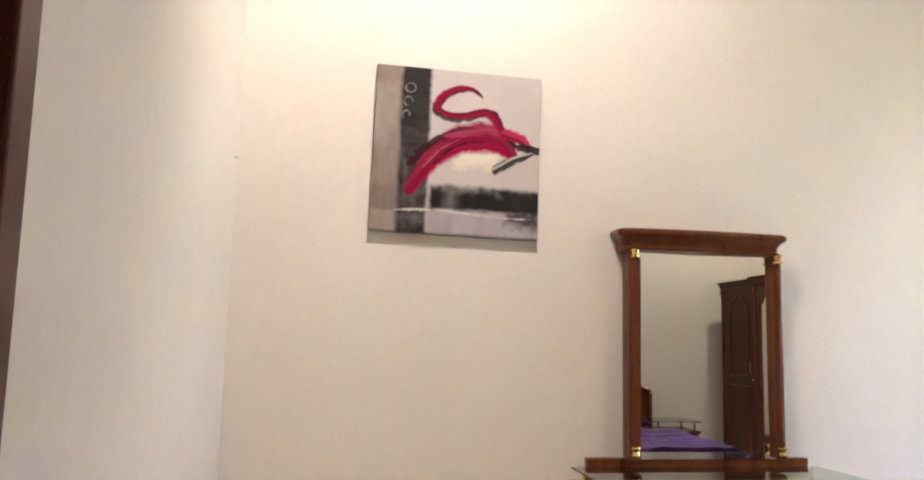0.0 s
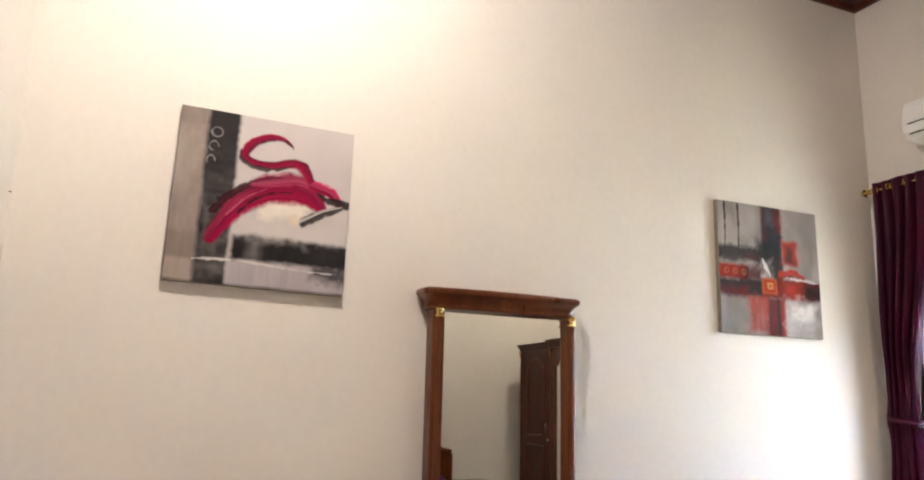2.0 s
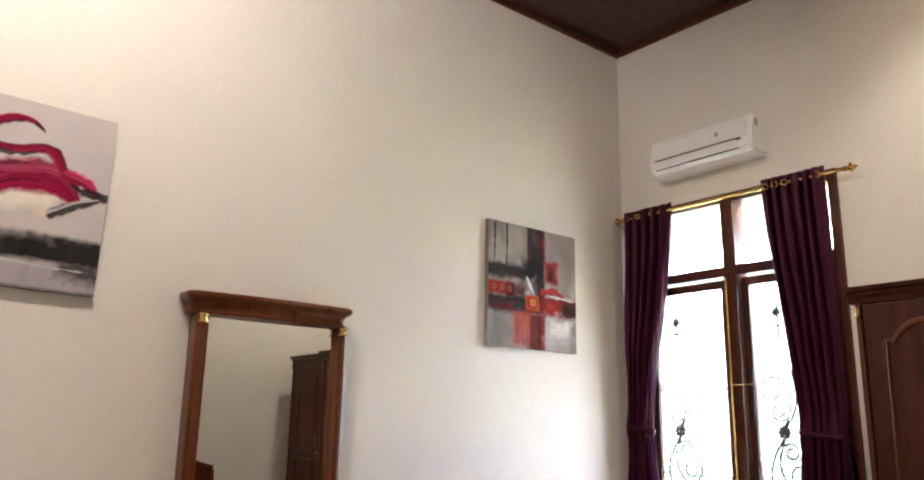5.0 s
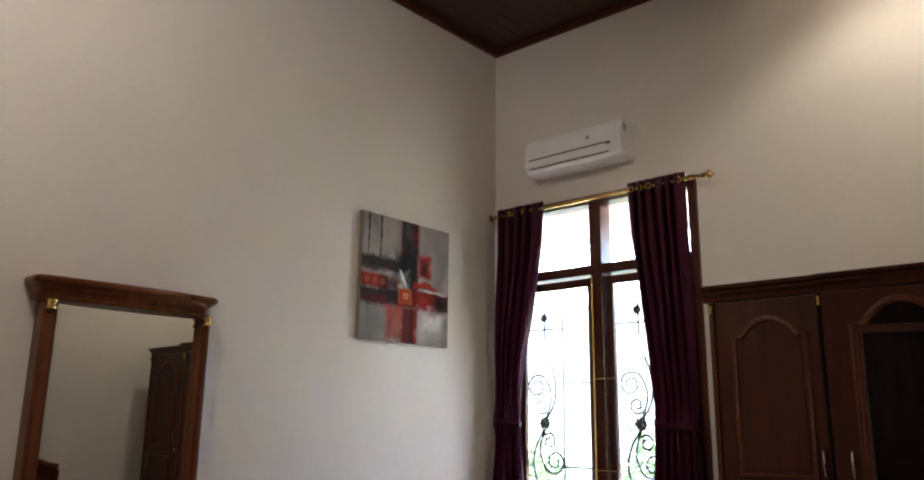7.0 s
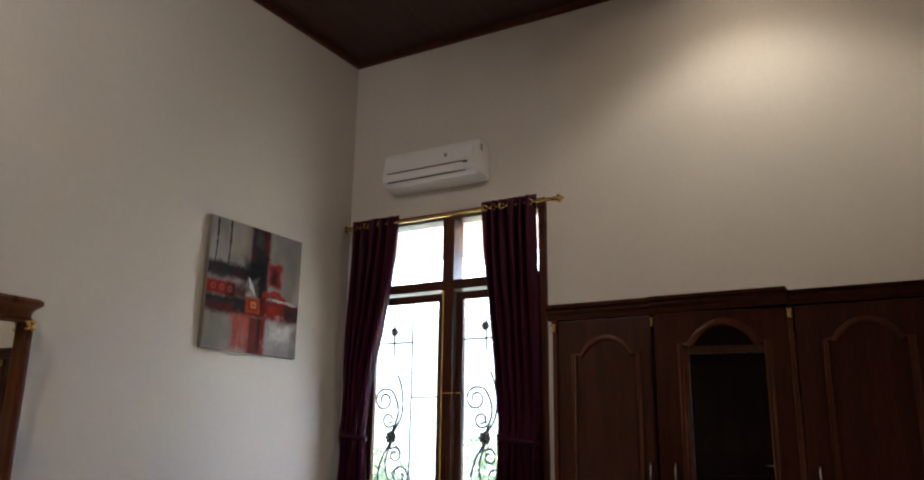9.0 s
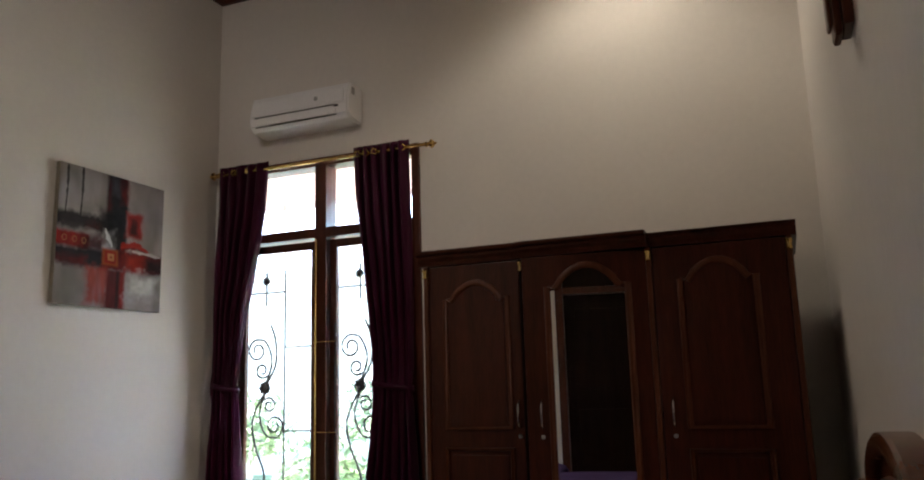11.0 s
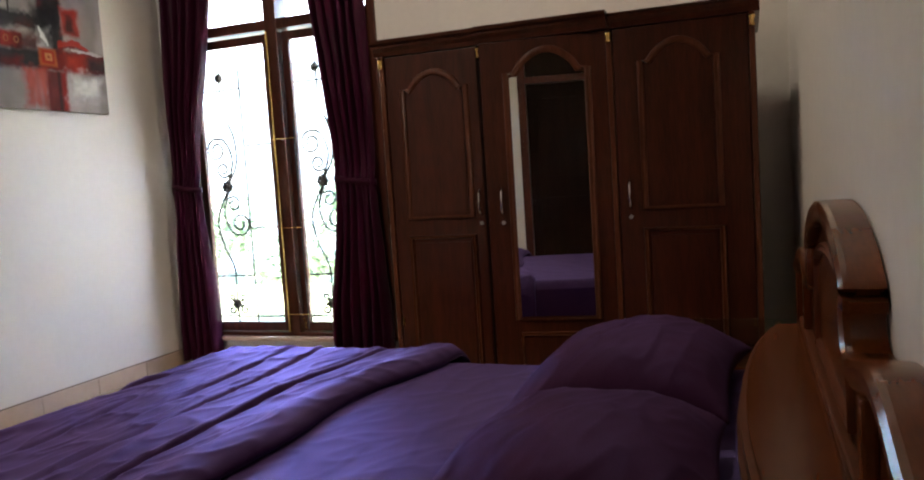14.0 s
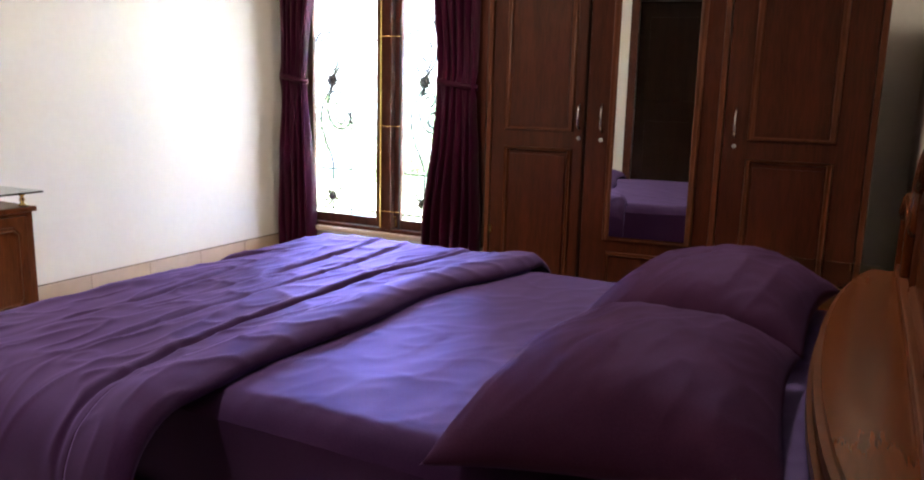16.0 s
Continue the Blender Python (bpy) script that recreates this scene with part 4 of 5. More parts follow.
class Canvas:
    """Square of wet paint worked up in layers on a fine grid: colour and thickness."""

    def __init__(self, ground, seed, n=210):
        self.n = n
        self.rng = np.random.default_rng(seed)
        g = (np.arange(n) + 0.5) / n
        self.a, self.b = np.meshgrid(g, g)
        self.col = np.ones((n, n, 3)) * np.array(ground)
        self.h = np.zeros((n, n))

    def field(self, ka, kb):
        """Smooth random field from -1 to 1 with ka by kb patches."""
        r = self.rng.uniform(-1, 1, (kb + 3, ka + 3))
        x, y = self.a * ka, self.b * kb
        i, j = x.astype(int), y.astype(int)
        u, v = x - i, y - j
        u, v = u * u * (3 - 2 * u), v * v * (3 - 2 * v)
        return (r[j, i] * (1 - u) + r[j, i + 1] * u) * (1 - v) + (r[j + 1, i] * (1 - u) + r[j + 1, i + 1] * u) * v

    def lay(self, mask, colour, thick=0.0, tone=0.2, ka=20, kb=20):
        shade = 1 + tone * (0.6 * self.field(ka, kb) + 0.4 * self.field(ka * 3, kb * 3))
        self.col = self.col * (1 - mask[..., None]) + np.array(colour) * shade[..., None] * mask[..., None]
        self.h += mask * thick * (1 + 0.5 * self.field(ka * 2, kb * 2))

    def block(self, a0, a1, b0, b1, colour, alpha=1.0, soft=0.008, rag=0.01, thick=0.0006, tone=0.25, ka=14, kb=14, dry=0.0):
        w = rag * (0.6 * self.field(9, 9) + 0.4 * self.field(40, 40))
        d = np.minimum(np.minimum(self.a - a0, a1 - self.a), np.minimum(self.b - b0, b1 - self.b)) + w
        m = np.clip(d / (1.7 * soft) + 0.5, 0, 1) * alpha
        if dry:
            m = m * np.clip(1 - dry * (0.5 + self.field(ka, kb) + 0.5 * self.field(ka * 2, kb * 2)), 0, 1)
        self.lay(m, colour, thick, tone, ka, kb)

    def stroke(self, ctrl, widths, colours, alpha=1.0, thick=0.003, bristle=26, rag=0.18, dry=0.0):
        """Loaded brush along a curve; colours run from one side of the brush to the other in streaks."""
        pts = np.array([p[:2] for p in curve_points([(a, b, 0) for a, b in ctrl], 8)])
        m = len(pts)
        best = np.full((self.n, self.n), 9.0)
        side, along = np.zeros_like(best), np.zeros_like(best)
        for i in range(m - 1):
            p, q = pts[i], pts[i + 1]
            d = q - p
            ln = math.hypot(*d) + 1e-9
            t = np.clip(((self.a - p[0]) * d[0] + (self.b - p[1]) * d[1]) / ln ** 2, 0, 1)
            ex, ey = self.a - p[0] - t * d[0], self.b - p[1] - t * d[1]
            r = np.hypot(ex, ey)
            near = r < best
            best = np.where(near, r, best)
            side = np.where(near, (d[0] * ey - d[1] * ex) / ln, side)
            along = np.where(near, (i + t) / (m - 1), along)
        w = np.interp(along, np.linspace(0, 1, len(widths)), widths) / 2
        s = side / np.maximum(w, 1e-4)
        edge = 1 - best / np.maximum(w, 1e-4) + rag * self.field(30, 30) + 0.5 * rag * self.field(70, 70)
        mask = np.clip(edge * 3.2, 0, 1) * alpha
        lines = self.rng.uniform(-1, 1, bristle + 2)
        pos = np.clip((s + 1) / 2, 0, 1) * bristle + 0.8 * self.field(6, 6)
        streak = np.interp(pos, np.arange(bristle + 2), lines)
        if dry:
            mask = mask * np.clip(1.2 - dry * (streak + 1) * along, 0, 1)
        f = np.clip((s + 1) / 2 + 0.16 * streak + 0.12 * self.field(8, 8), 0, 1)
        c = np.stack([np.interp(f, np.linspace(0, 1, len(colours)), [k[ch] for k in colours]) for ch in range(3)], -1)
        c = c * (1 + 0.28 * streak)[..., None]
        self.col = self.col * (1 - mask[..., None]) + np.clip(c, 0, 1) * mask[..., None]
        self.h = np.maximum(self.h, mask * thick * (0.75 + 0.25 * streak))

    def face(self, x0, z0, size, y, parent):
        n = self.n
        k = np.arange(n + 1) / n * size
        hv = np.zeros((n + 1, n + 1))
        hv[:n, :n] = self.h
        vx, vz = np.meshgrid(x0 + k, z0 + k)
        co = np.stack([vx, y - hv, vz], -1).reshape(-1, 3)
        j, i = np.meshgrid(np.arange(n), np.arange(n), indexing="ij")
        base = (j * (n + 1) + i).reshape(-1)
        quads = np.stack([base, base + 1, base + n + 2, base + n + 1], -1)
        me = bpy.data.meshes.new("painted_face")
        me.from_pydata(co.tolist(), [], quads.tolist())
        pad = np.pad(self.col, ((0, 1), (0, 1), (0, 0)), mode="edge")
        rgba = np.concatenate([np.clip(pad, 0, 1).reshape(-1, 3), np.ones(((n + 1) ** 2, 1))], 1)
        at = me.color_attributes.new("paint", "FLOAT_COLOR", "POINT")
        at.data.foreach_set("color", rgba.astype(np.float32).ravel())
        me.materials.append(M["paint"])
        me.polygons.foreach_set("use_smooth", [True] * len(me.polygons))
        ob = new("painted_face", me)
        ob.parent = parent
        ob.matrix_parent_inverse = parent.matrix_basis.inverted()
        return tagged(ob, "acrylic paint in layers on canvas")


def painting_body(x0, z0, size, label):
    p = thing("painting", (x0 + size / 2, -0.02, z0), label=label, category="painting", group="abstract canvases")
    part("canvas", box(x0, x0 + size, -0.032, -0.002, z0, z0 + size, 0.002), M["canvasedge"], p)
    return p


CHAR, TAUPE, LILAC, CREAM = (0.012, 0.010, 0.012), (0.235, 0.19, 0.17), (0.47, 0.425, 0.43), (0.66, 0.60, 0.53)
CRIMSON, WINE, ROSE = (0.24, 0.0035, 0.034), (0.050, 0.003, 0.014), (0.29, 0.030, 0.075)
SCARLET, MAROON, OCHRE, WHITE = (0.36, 0.022, 0.012), (0.12, 0.009, 0.009), (0.50, 0.23, 0.08), (0.66, 0.64, 0.63)


def build_painting_red():
    p = painting_body(-4.437, 1.726, 0.805, "square abstract canvas, crimson swoosh over grey and black")
    c = Canvas(LILAC, 4)
    c.block(0.3, 1.1, -0.1, 1.1, (0.50, 0.455, 0.45), 0.6, 0.05, 0.10, 0.0002, 0.10, 5, 4)
    c.block(-0.1, 0.165, -0.1, 1.1, TAUPE, 1, 0.014, 0.008, 0.0004, 0.22, 16, 5)
    c.block(-0.1, 0.12, 0.52, 0.86, (0.33, 0.28, 0.255), 0.6, 0.05, 0.06, 0.0002, 0.2, 14, 3)
    c.block(-0.1, 0.145, 0.135, 0.28, (0.16, 0.125, 0.11), 0.55, 0.02, 0.02, 0.0003, 0.2, 12, 4)
    c.block(-0.1, 0.145, -0.1, 0.135, (0.34, 0.28, 0.255), 0.7, 0.012, 0.012, 0.0004, 0.2, 14, 3)
    c.block(0.155, 0.33, -0.1, 1.1, CHAR, 0.97, 0.014, 0.008, 0.0008, 0.5, 8, 14)
    for b0, b1, al in ((0.50, 0.58, 0.30), (0.62, 0.66, 0.16), (0.38, 0.46, 0.35), (0.17, 0.26, 0.30), (0.06, 0.13, 0.45), (0.72, 0.78, 0.12)):
        c.block(0.16, 0.31, b0, b1, (0.22, 0.20, 0.20), al, 0.05, 0.05, 0.0003, 0.4, 9, 20, dry=0.7)
    for a0 in (0.185, 0.245):
        c.block(a0, a0 + 0.022, 0.02, 0.42, (0.16, 0.14, 0.14), 0.35, 0.02, 0.02, 0.0002, 0.3, 14, 6, dry=0.6)
    c.block(0.33, 1.1, -0.1, 0.155, (0.37, 0.33, 0.36), 0.9, 0.02, 0.012, 0.0004, 0.16, 24, 4)
    c.block(0.345, 1.1, 0.155, 0.295, (0.013, 0.012, 0.014), 0.98, 0.016, 0.016, 0.0008, 0.5, 16, 5)
    c.block(0.43, 0.51, 0.16, 0.285, (0.20, 0.18, 0.18), 0.55, 0.035, 0.02, 0.0003, 0.3, 20, 4)
    c.block(0.36, 0.95, 0.27, 0.30, (0.35, 0.32, 0.32), 0.35, 0.02, 0.02, 0.0003, 0.3, 26, 3, dry=0.9)
    c.block(0.80, 1.0, 0.09, 0.17, (0.02, 0.018, 0.024), 0.85, 0.04, 0.04, 0.0005, 0.3, 10, 10)
    c.block(0.34, 0.72, 0.30, 0.40, (0.53, 0.48, 0.46), 0.5, 0.06, 0.04, 0.0003, 0.1, 6, 4)
    c.block(-0.1, 1.1, -0.1, 0.012, (0.03, 0.026, 0.026), 0.8, 0.01, 0.004, 0.0)
    c.stroke([(0.15, 0.135), (0.4, 0.148), (0.7, 0.128), (0.95, 0.125)], [0.012, 0.016, 0.012, 0.008], [WHITE, LILAC], 0.9, 0.002, 5, 0.7, dry=0.5)
    c.block(0.47, 0.76, 0.42, 0.53, CREAM, 0.95, 0.03, 0.05, 0.0012, 0.10, 8, 8)
    c.block(0.66, 0.71, 0.395, 0.44, (0.66, 0.53, 0.40), 0.8, 0.02, 0.02, 0.001, 0.1)
    c.stroke([(0.225, 0.265), (0.285, 0.37), (0.365, 0.48), (0.50, 0.572), (0.64, 0.605), (0.76, 0.585), (0.83, 0.515)], [0.085, 0.12, 0.16, 0.20, 0.22, 0.20, 0.09], [CRIMSON, (0.28, 0.005, 0.045), (0.17, 0.004, 0.03), (0.28, 0.022, 0.06), WINE], 1, 0.005, 22, 0.08)
    c.stroke([(0.225, 0.42), (0.29, 0.50), (0.38, 0.575), (0.50, 0.635), (0.62, 0.665)], [0.05, 0.06, 0.05, 0.035, 0.01], [CHAR, (0.05, 0.01, 0.016), CHAR], 0.95, 0.0055, 12, 0.35, dry=0.5)
    c.stroke([(0.36, 0.42), (0.46, 0.52), (0.58, 0.57), (0.66, 0.575)], [0.012, 0.016, 0.014, 0.006], [CHAR, WINE], 0.9, 0.0056, 6, 0.6, dry=0.6)
    c.stroke([(0.30, 0.40), (0.40, 0.51), (0.52, 0.585)], [0.010, 0.014, 0.006], [ROSE, (0.45, 0.12, 0.18)], 0.6, 0.0056, 6, 0.6, dry=0.6)
    c.stroke([(0.43, 0.60), (0.56, 0.63), (0.70, 0.655), (0.80, 0.62)], [0.03, 0.075, 0.08, 0.04], [(0.25, 0.008, 0.05), ROSE, (0.31, 0.05, 0.10), (0.12, 0.005, 0.03)], 0.8, 0.006, 16, 0.4)
    c.stroke([(0.635, 0.86), (0.58, 0.895), (0.50, 0.893), (0.41, 0.845), (0.37, 0.775), (0.41, 0.735), (0.52, 0.725), (0.64, 0.755), (0.71, 0.74), (0.76, 0.66)], [0.016, 0.035, 0.055, 0.064, 0.062, 0.048, 0.052, 0.065, 0.08, 0.06], [(0.34, 0.02, 0.06), CRIMSON, (0.20, 0.006, 0.035), WINE], 1, 0.005, 12, 0.12)
    c.stroke([(0.345, 0.80), (0.352, 0.745), (0.42, 0.705), (0.54, 0.705), (0.66, 0.745)], [0.012, 0.024, 0.028, 0.024, 0.008], [CHAR, (0.04, 0.006, 0.014)], 0.9, 0.006, 6, 0.5, dry=0.3)
    c.stroke([(0.60, 0.885), (0.63, 0.865), (0.645, 0.845)], [0.018, 0.018, 0.006], [CHAR, CHAR], 0.85, 0.005, 4, 0.4)
    c.stroke([(0.79, 0.635), (0.88, 0.61), (0.955, 0.545)], [0.07, 0.08, 0.035], [(0.30, 0.01, 0.05), CRIMSON, ROSE, (0.45, 0.02, 0.1)], 1, 0.0055, 12, 0.3)
    c.stroke([(0.985, 0.545), (0.91, 0.555), (0.85, 0.57), (0.80, 0.60)], [0.05, 0.05, 0.03, 0.008], [CHAR, (0.03, 0.02, 0.024)], 0.95, 0.006, 10, 0.35)
    c.stroke([(0.735, 0.415), (0.83, 0.475), (0.95, 0.525)], [0.065, 0.06, 0.03], [CHAR, (0.05, 0.045, 0.045), CHAR, (0.40, 0.37, 0.36), CHAR], 0.97, 0.0055, 12, 0.25)
    for k, (a, b) in enumerate(((0.205, 0.875), (0.195, 0.79), (0.185, 0.705))):
        ring = [(a + 0.030 * math.cos(t) * (1 - 0.15 * k), b + 0.028 * math.sin(t)) for t in [q * 0.55 for q in range(12 - 2 * k)]]
        c.stroke(ring, [0.007, 0.011, 0.007], [(0.38, 0.36, 0.36), (0.26, 0.24, 0.24)], 0.5, 0.0015, 4, 0.5)
    c.face(-4.437, 1.726, 0.805, -0.0326, p)
    p.rotation_euler.y = radians(1.0)


def build_painting_cross():
    p = painting_body(-1.36, 1.69, 0.80, "square abstract canvas, red and black cross on grey")
    c = Canvas((0.300, 0.265, 0.255), 9)
    c.block(-0.1, 1.1, -0.1, 1.1, (0.155, 0.132, 0.120), 0.7, 0.05, 0.1, 0.0003, 0.35, 9, 4, dry=0.8)
    c.block(0.64, 1.1, 0.70, 1.1, (0.20, 0.172, 0.175), 0.7, 0.10, 0.05, 0.0003, 0.2, 6, 6)
    c.block(-0.1, 0.27, -0.1, 0.27, (0.19, 0.172, 0.16), 0.7, 0.06, 0.05, 0.0003, 0.3, 8, 6)
    c.block(0.22, 0.42, 0.66, 0.76, (0.16, 0.145, 0.14), 0.5, 0.06, 0.06, 0.0003, 0.4, 8, 8, dry=0.6)
    c.block(0.425, 0.625, 0.30, 1.1, (0.013, 0.012, 0.014), 0.97, 0.016, 0.012, 0.0008, 0.5, 8, 10)
    c.block(0.43, 0.47, 0.72, 1.1, MAROON, 0.7, 0.03, 0.02, 0.0006, 0.5, 12, 8, dry=0.6)
    c.block(0.56, 0.625, 0.80, 1.1, (0.19, 0.012, 0.010), 0.75, 0.03, 0.02, 0.0006, 0.5, 12, 8, dry=0.6)
    c.block(0.47, 0.53, 0.86, 0.99, (0.07, 0.07, 0.08), 0.6, 0.03, 0.02, 0.0004, 0.4)
    c.block(-0.1, 0.44, 0.545, 0.655, (0.016, 0.014, 0.016), 0.95, 0.024, 0.028, 0.0007, 0.5, 8, 8)
    c.block(0.05, 0.22, 0.53, 0.58, (0.16, 0.14, 0.13), 0.3, 0.03, 0.03, 0.0004, 0.3, 8, 8, dry=0.5)
    c.block(0.25, 0.42, 0.55, 0.61, (0.085, 0.012, 0.010), 0.7, 0.03, 0.03, 0.0006, 0.4, 8, 8, dry=0.5)
    c.block(0.36, 0.60, 0.52, 0.73, (0.014, 0.012, 0.014), 0.85, 0.04, 0.04, 0.0007, 0.4)
    c.block(-0.1, 0.28, 0.41, 0.52, (0.24, 0.014, 0.010), 0.97, 0.014, 0.014, 0.0012, 0.4, 14, 6)
    c.block(0.22, 0.45, 0.40, 0.515, (0.055, 0.008, 0.008), 0.9, 0.04, 0.02, 0.001, 0.4)
    c.block(-0.1, 0.43, 0.285, 0.41, (0.014, 0.012, 0.014), 0.95, 0.024, 0.024, 0.0008, 0.4, 10, 6)
    c.block(-0.1, 0.26, 0.29, 0.35, MAROON, 0.85, 0.03, 0.03, 0.001, 0.5, 12, 8, dry=0.4)
    c.block(0.42, 1.1, 0.29, 0.445, (0.11, 0.008, 0.008), 0.97, 0.016, 0.014, 0.001, 0.5, 12, 6)
    c.block(0.62, 0.84, 0.30, 0.43, (0.30, 0.020, 0.010), 0.9, 0.04, 0.03, 0.0012, 0.45, 10, 8)
    c.block(0.82, 1.1, 0.285, 0.425, (0.018, 0.012, 0.012), 0.92, 0.05, 0.02, 0.0008, 0.5, 8, 8)
    c.block(0.62, 0.79, 0.545, 0.745, (0.26, 0.018, 0.012), 0.95, 0.018, 0.022, 0.001, 0.4, 10, 12)
    c.block(0.655, 0.745, 0.57, 0.72, (0.016, 0.012, 0.013), 0.85, 0.024, 0.02, 0.0008, 0.5, 14, 8, dry=0.3)
    c.block(0.78, 0.84, 0.58, 0.70, (0.30, 0.10, 0.07), 0.5, 0.03, 0.03, 0.0005, 0.3, 12, 6, dry=0.8)
    c.stroke([(0.60, 0.475), (0.72, 0.50), (0.87, 0.455)], [0.07, 0.08, 0.01], [MAROON, SCARLET, (0.24, 0.014, 0.01)], 0.95, 0.0016, 12, 0.4, dry=0.3)
    c.stroke([(0.70, 0.455), (0.85, 0.448), (0.99, 0.44)], [0.02, 0.03, 0.02], [WHITE, (0.4, 0.36, 0.35)], 0.7, 0.0014, 6, 0.6, dry=0.4)
    c.block(0.42, 0.50, 0.445, 0.57, (0.5, 0.48, 0.47), 0.7, 0.03, 0.04, 0.0014, 0.3, 10, 14, dry=0.5)
    c.stroke([(0.425, 0.585), (0.45, 0.53), (0.49, 0.47)], [0.012, 0.04, 0.03], [WHITE, (0.5, 0.48, 0.47)], 0.85, 0.002, 8, 0.5, dry=0.3)
    c.block(0.27, 0.46, 0.02, 0.29, (0.27, 0.035, 0.022), 0.85, 0.03, 0.03, 0.0008, 0.5, 16, 5, dry=0.45)
    c.block(0.45, 0.63, -0.1, 0.29, (0.11, 0.008, 0.008), 0.95, 0.016, 0.012, 0.001, 0.45, 14, 5)
    c.block(0.55, 0.575, -0.1, 0.28, (0.02, 0.012, 0.012), 0.8, 0.012, 0.008, 0.0006, 0.4)
    c.block(0.585, 0.63, 0.02, 0.28, (0.24, 0.014, 0.010), 0.7, 0.02, 0.01, 0.001, 0.4, 20, 5, dry=0.3)
    c.block(0.66, 0.99, 0.10, 0.275, (0.52, 0.49, 0.48), 0.85, 0.06, 0.06, 0.0008, 0.3, 8, 10, dry=0.7)
    c.block(0.66, 0.80, 0.02, 0.16, (0.36, 0.33, 0.32), 0.6, 0.06, 0.06, 0.0005, 0.3, 8, 10, dry=0.8)
    c.block(0.405, 0.555, 0.315, 0.44, (0.34, 0.07, 0.020), 1, 0.010, 0.006, 0.0022, 0.25)
    c.block(0.43, 0.53, 0.335, 0.42, (0.30, 0.018, 0.010), 1, 0.010, 0.006, 0.0016, 0.2)
    c.block(0.455, 0.51, 0.355, 0.40, OCHRE, 1, 0.010, 0.006, 0.0014, 0.2)
    c.block(0.47, 0.495, 0.368, 0.388, (0.26, 0.02, 0.012), 1, 0.010, 0.004, 0.0)
    for a, w in ((0.07, 0.024), (0.20, 0.030)):
        c.stroke([(a, 1.02), (a + 0.004, 0.85), (a - 0.004, 0.64)], [w, w * 0.8, w * 0.5], [CHAR, (0.03, 0.026, 0.026)], 0.9, 0.001, 5, 0.4)
    for a in (0.07, 0.155, 0.235):
        ring = [(a + 0.017 * math.cos(t), 0.468 + 0.020 * math.sin(t)) for t in [q * 0.55 for q in range(13)]]
        c.stroke(ring, [0.012, 0.016, 0.010], [OCHRE, (0.42, 0.24, 0.12)], 0.30, 0.0012, 4, 0.5)
    c.face(-1.36, 1.69, 0.80, -0.0326, p)


def build_plaque():
    x0, x1, z0, z1 = -2.40, -2.28, 2.03, 2.62
    f = thing("wall_plaque", (-2.34, SOUTH, z0), label="carved dark timber plaque hung on the cream wall", category="wall plaque")
    w = M["wardwood"]
    part("board", box(x0, x1, SOUTH + 0.002, SOUTH + 0.028, z0 + 0.02, z1, 0.006), w, f)
    part("carving", box(x0 + 0.012, x1 - 0.012, SOUTH + 0.028, SOUTH + 0.050, z0, z1 - 0.05, 0.012), w, f)
    part("carving", box(x0 + 0.030, x1 - 0.030, SOUTH + 0.050, SOUTH + 0.062, z0 + 0.03, z1 - 0.09, 0.008), M["mould"], f)


# ---- door and passage beyond ----


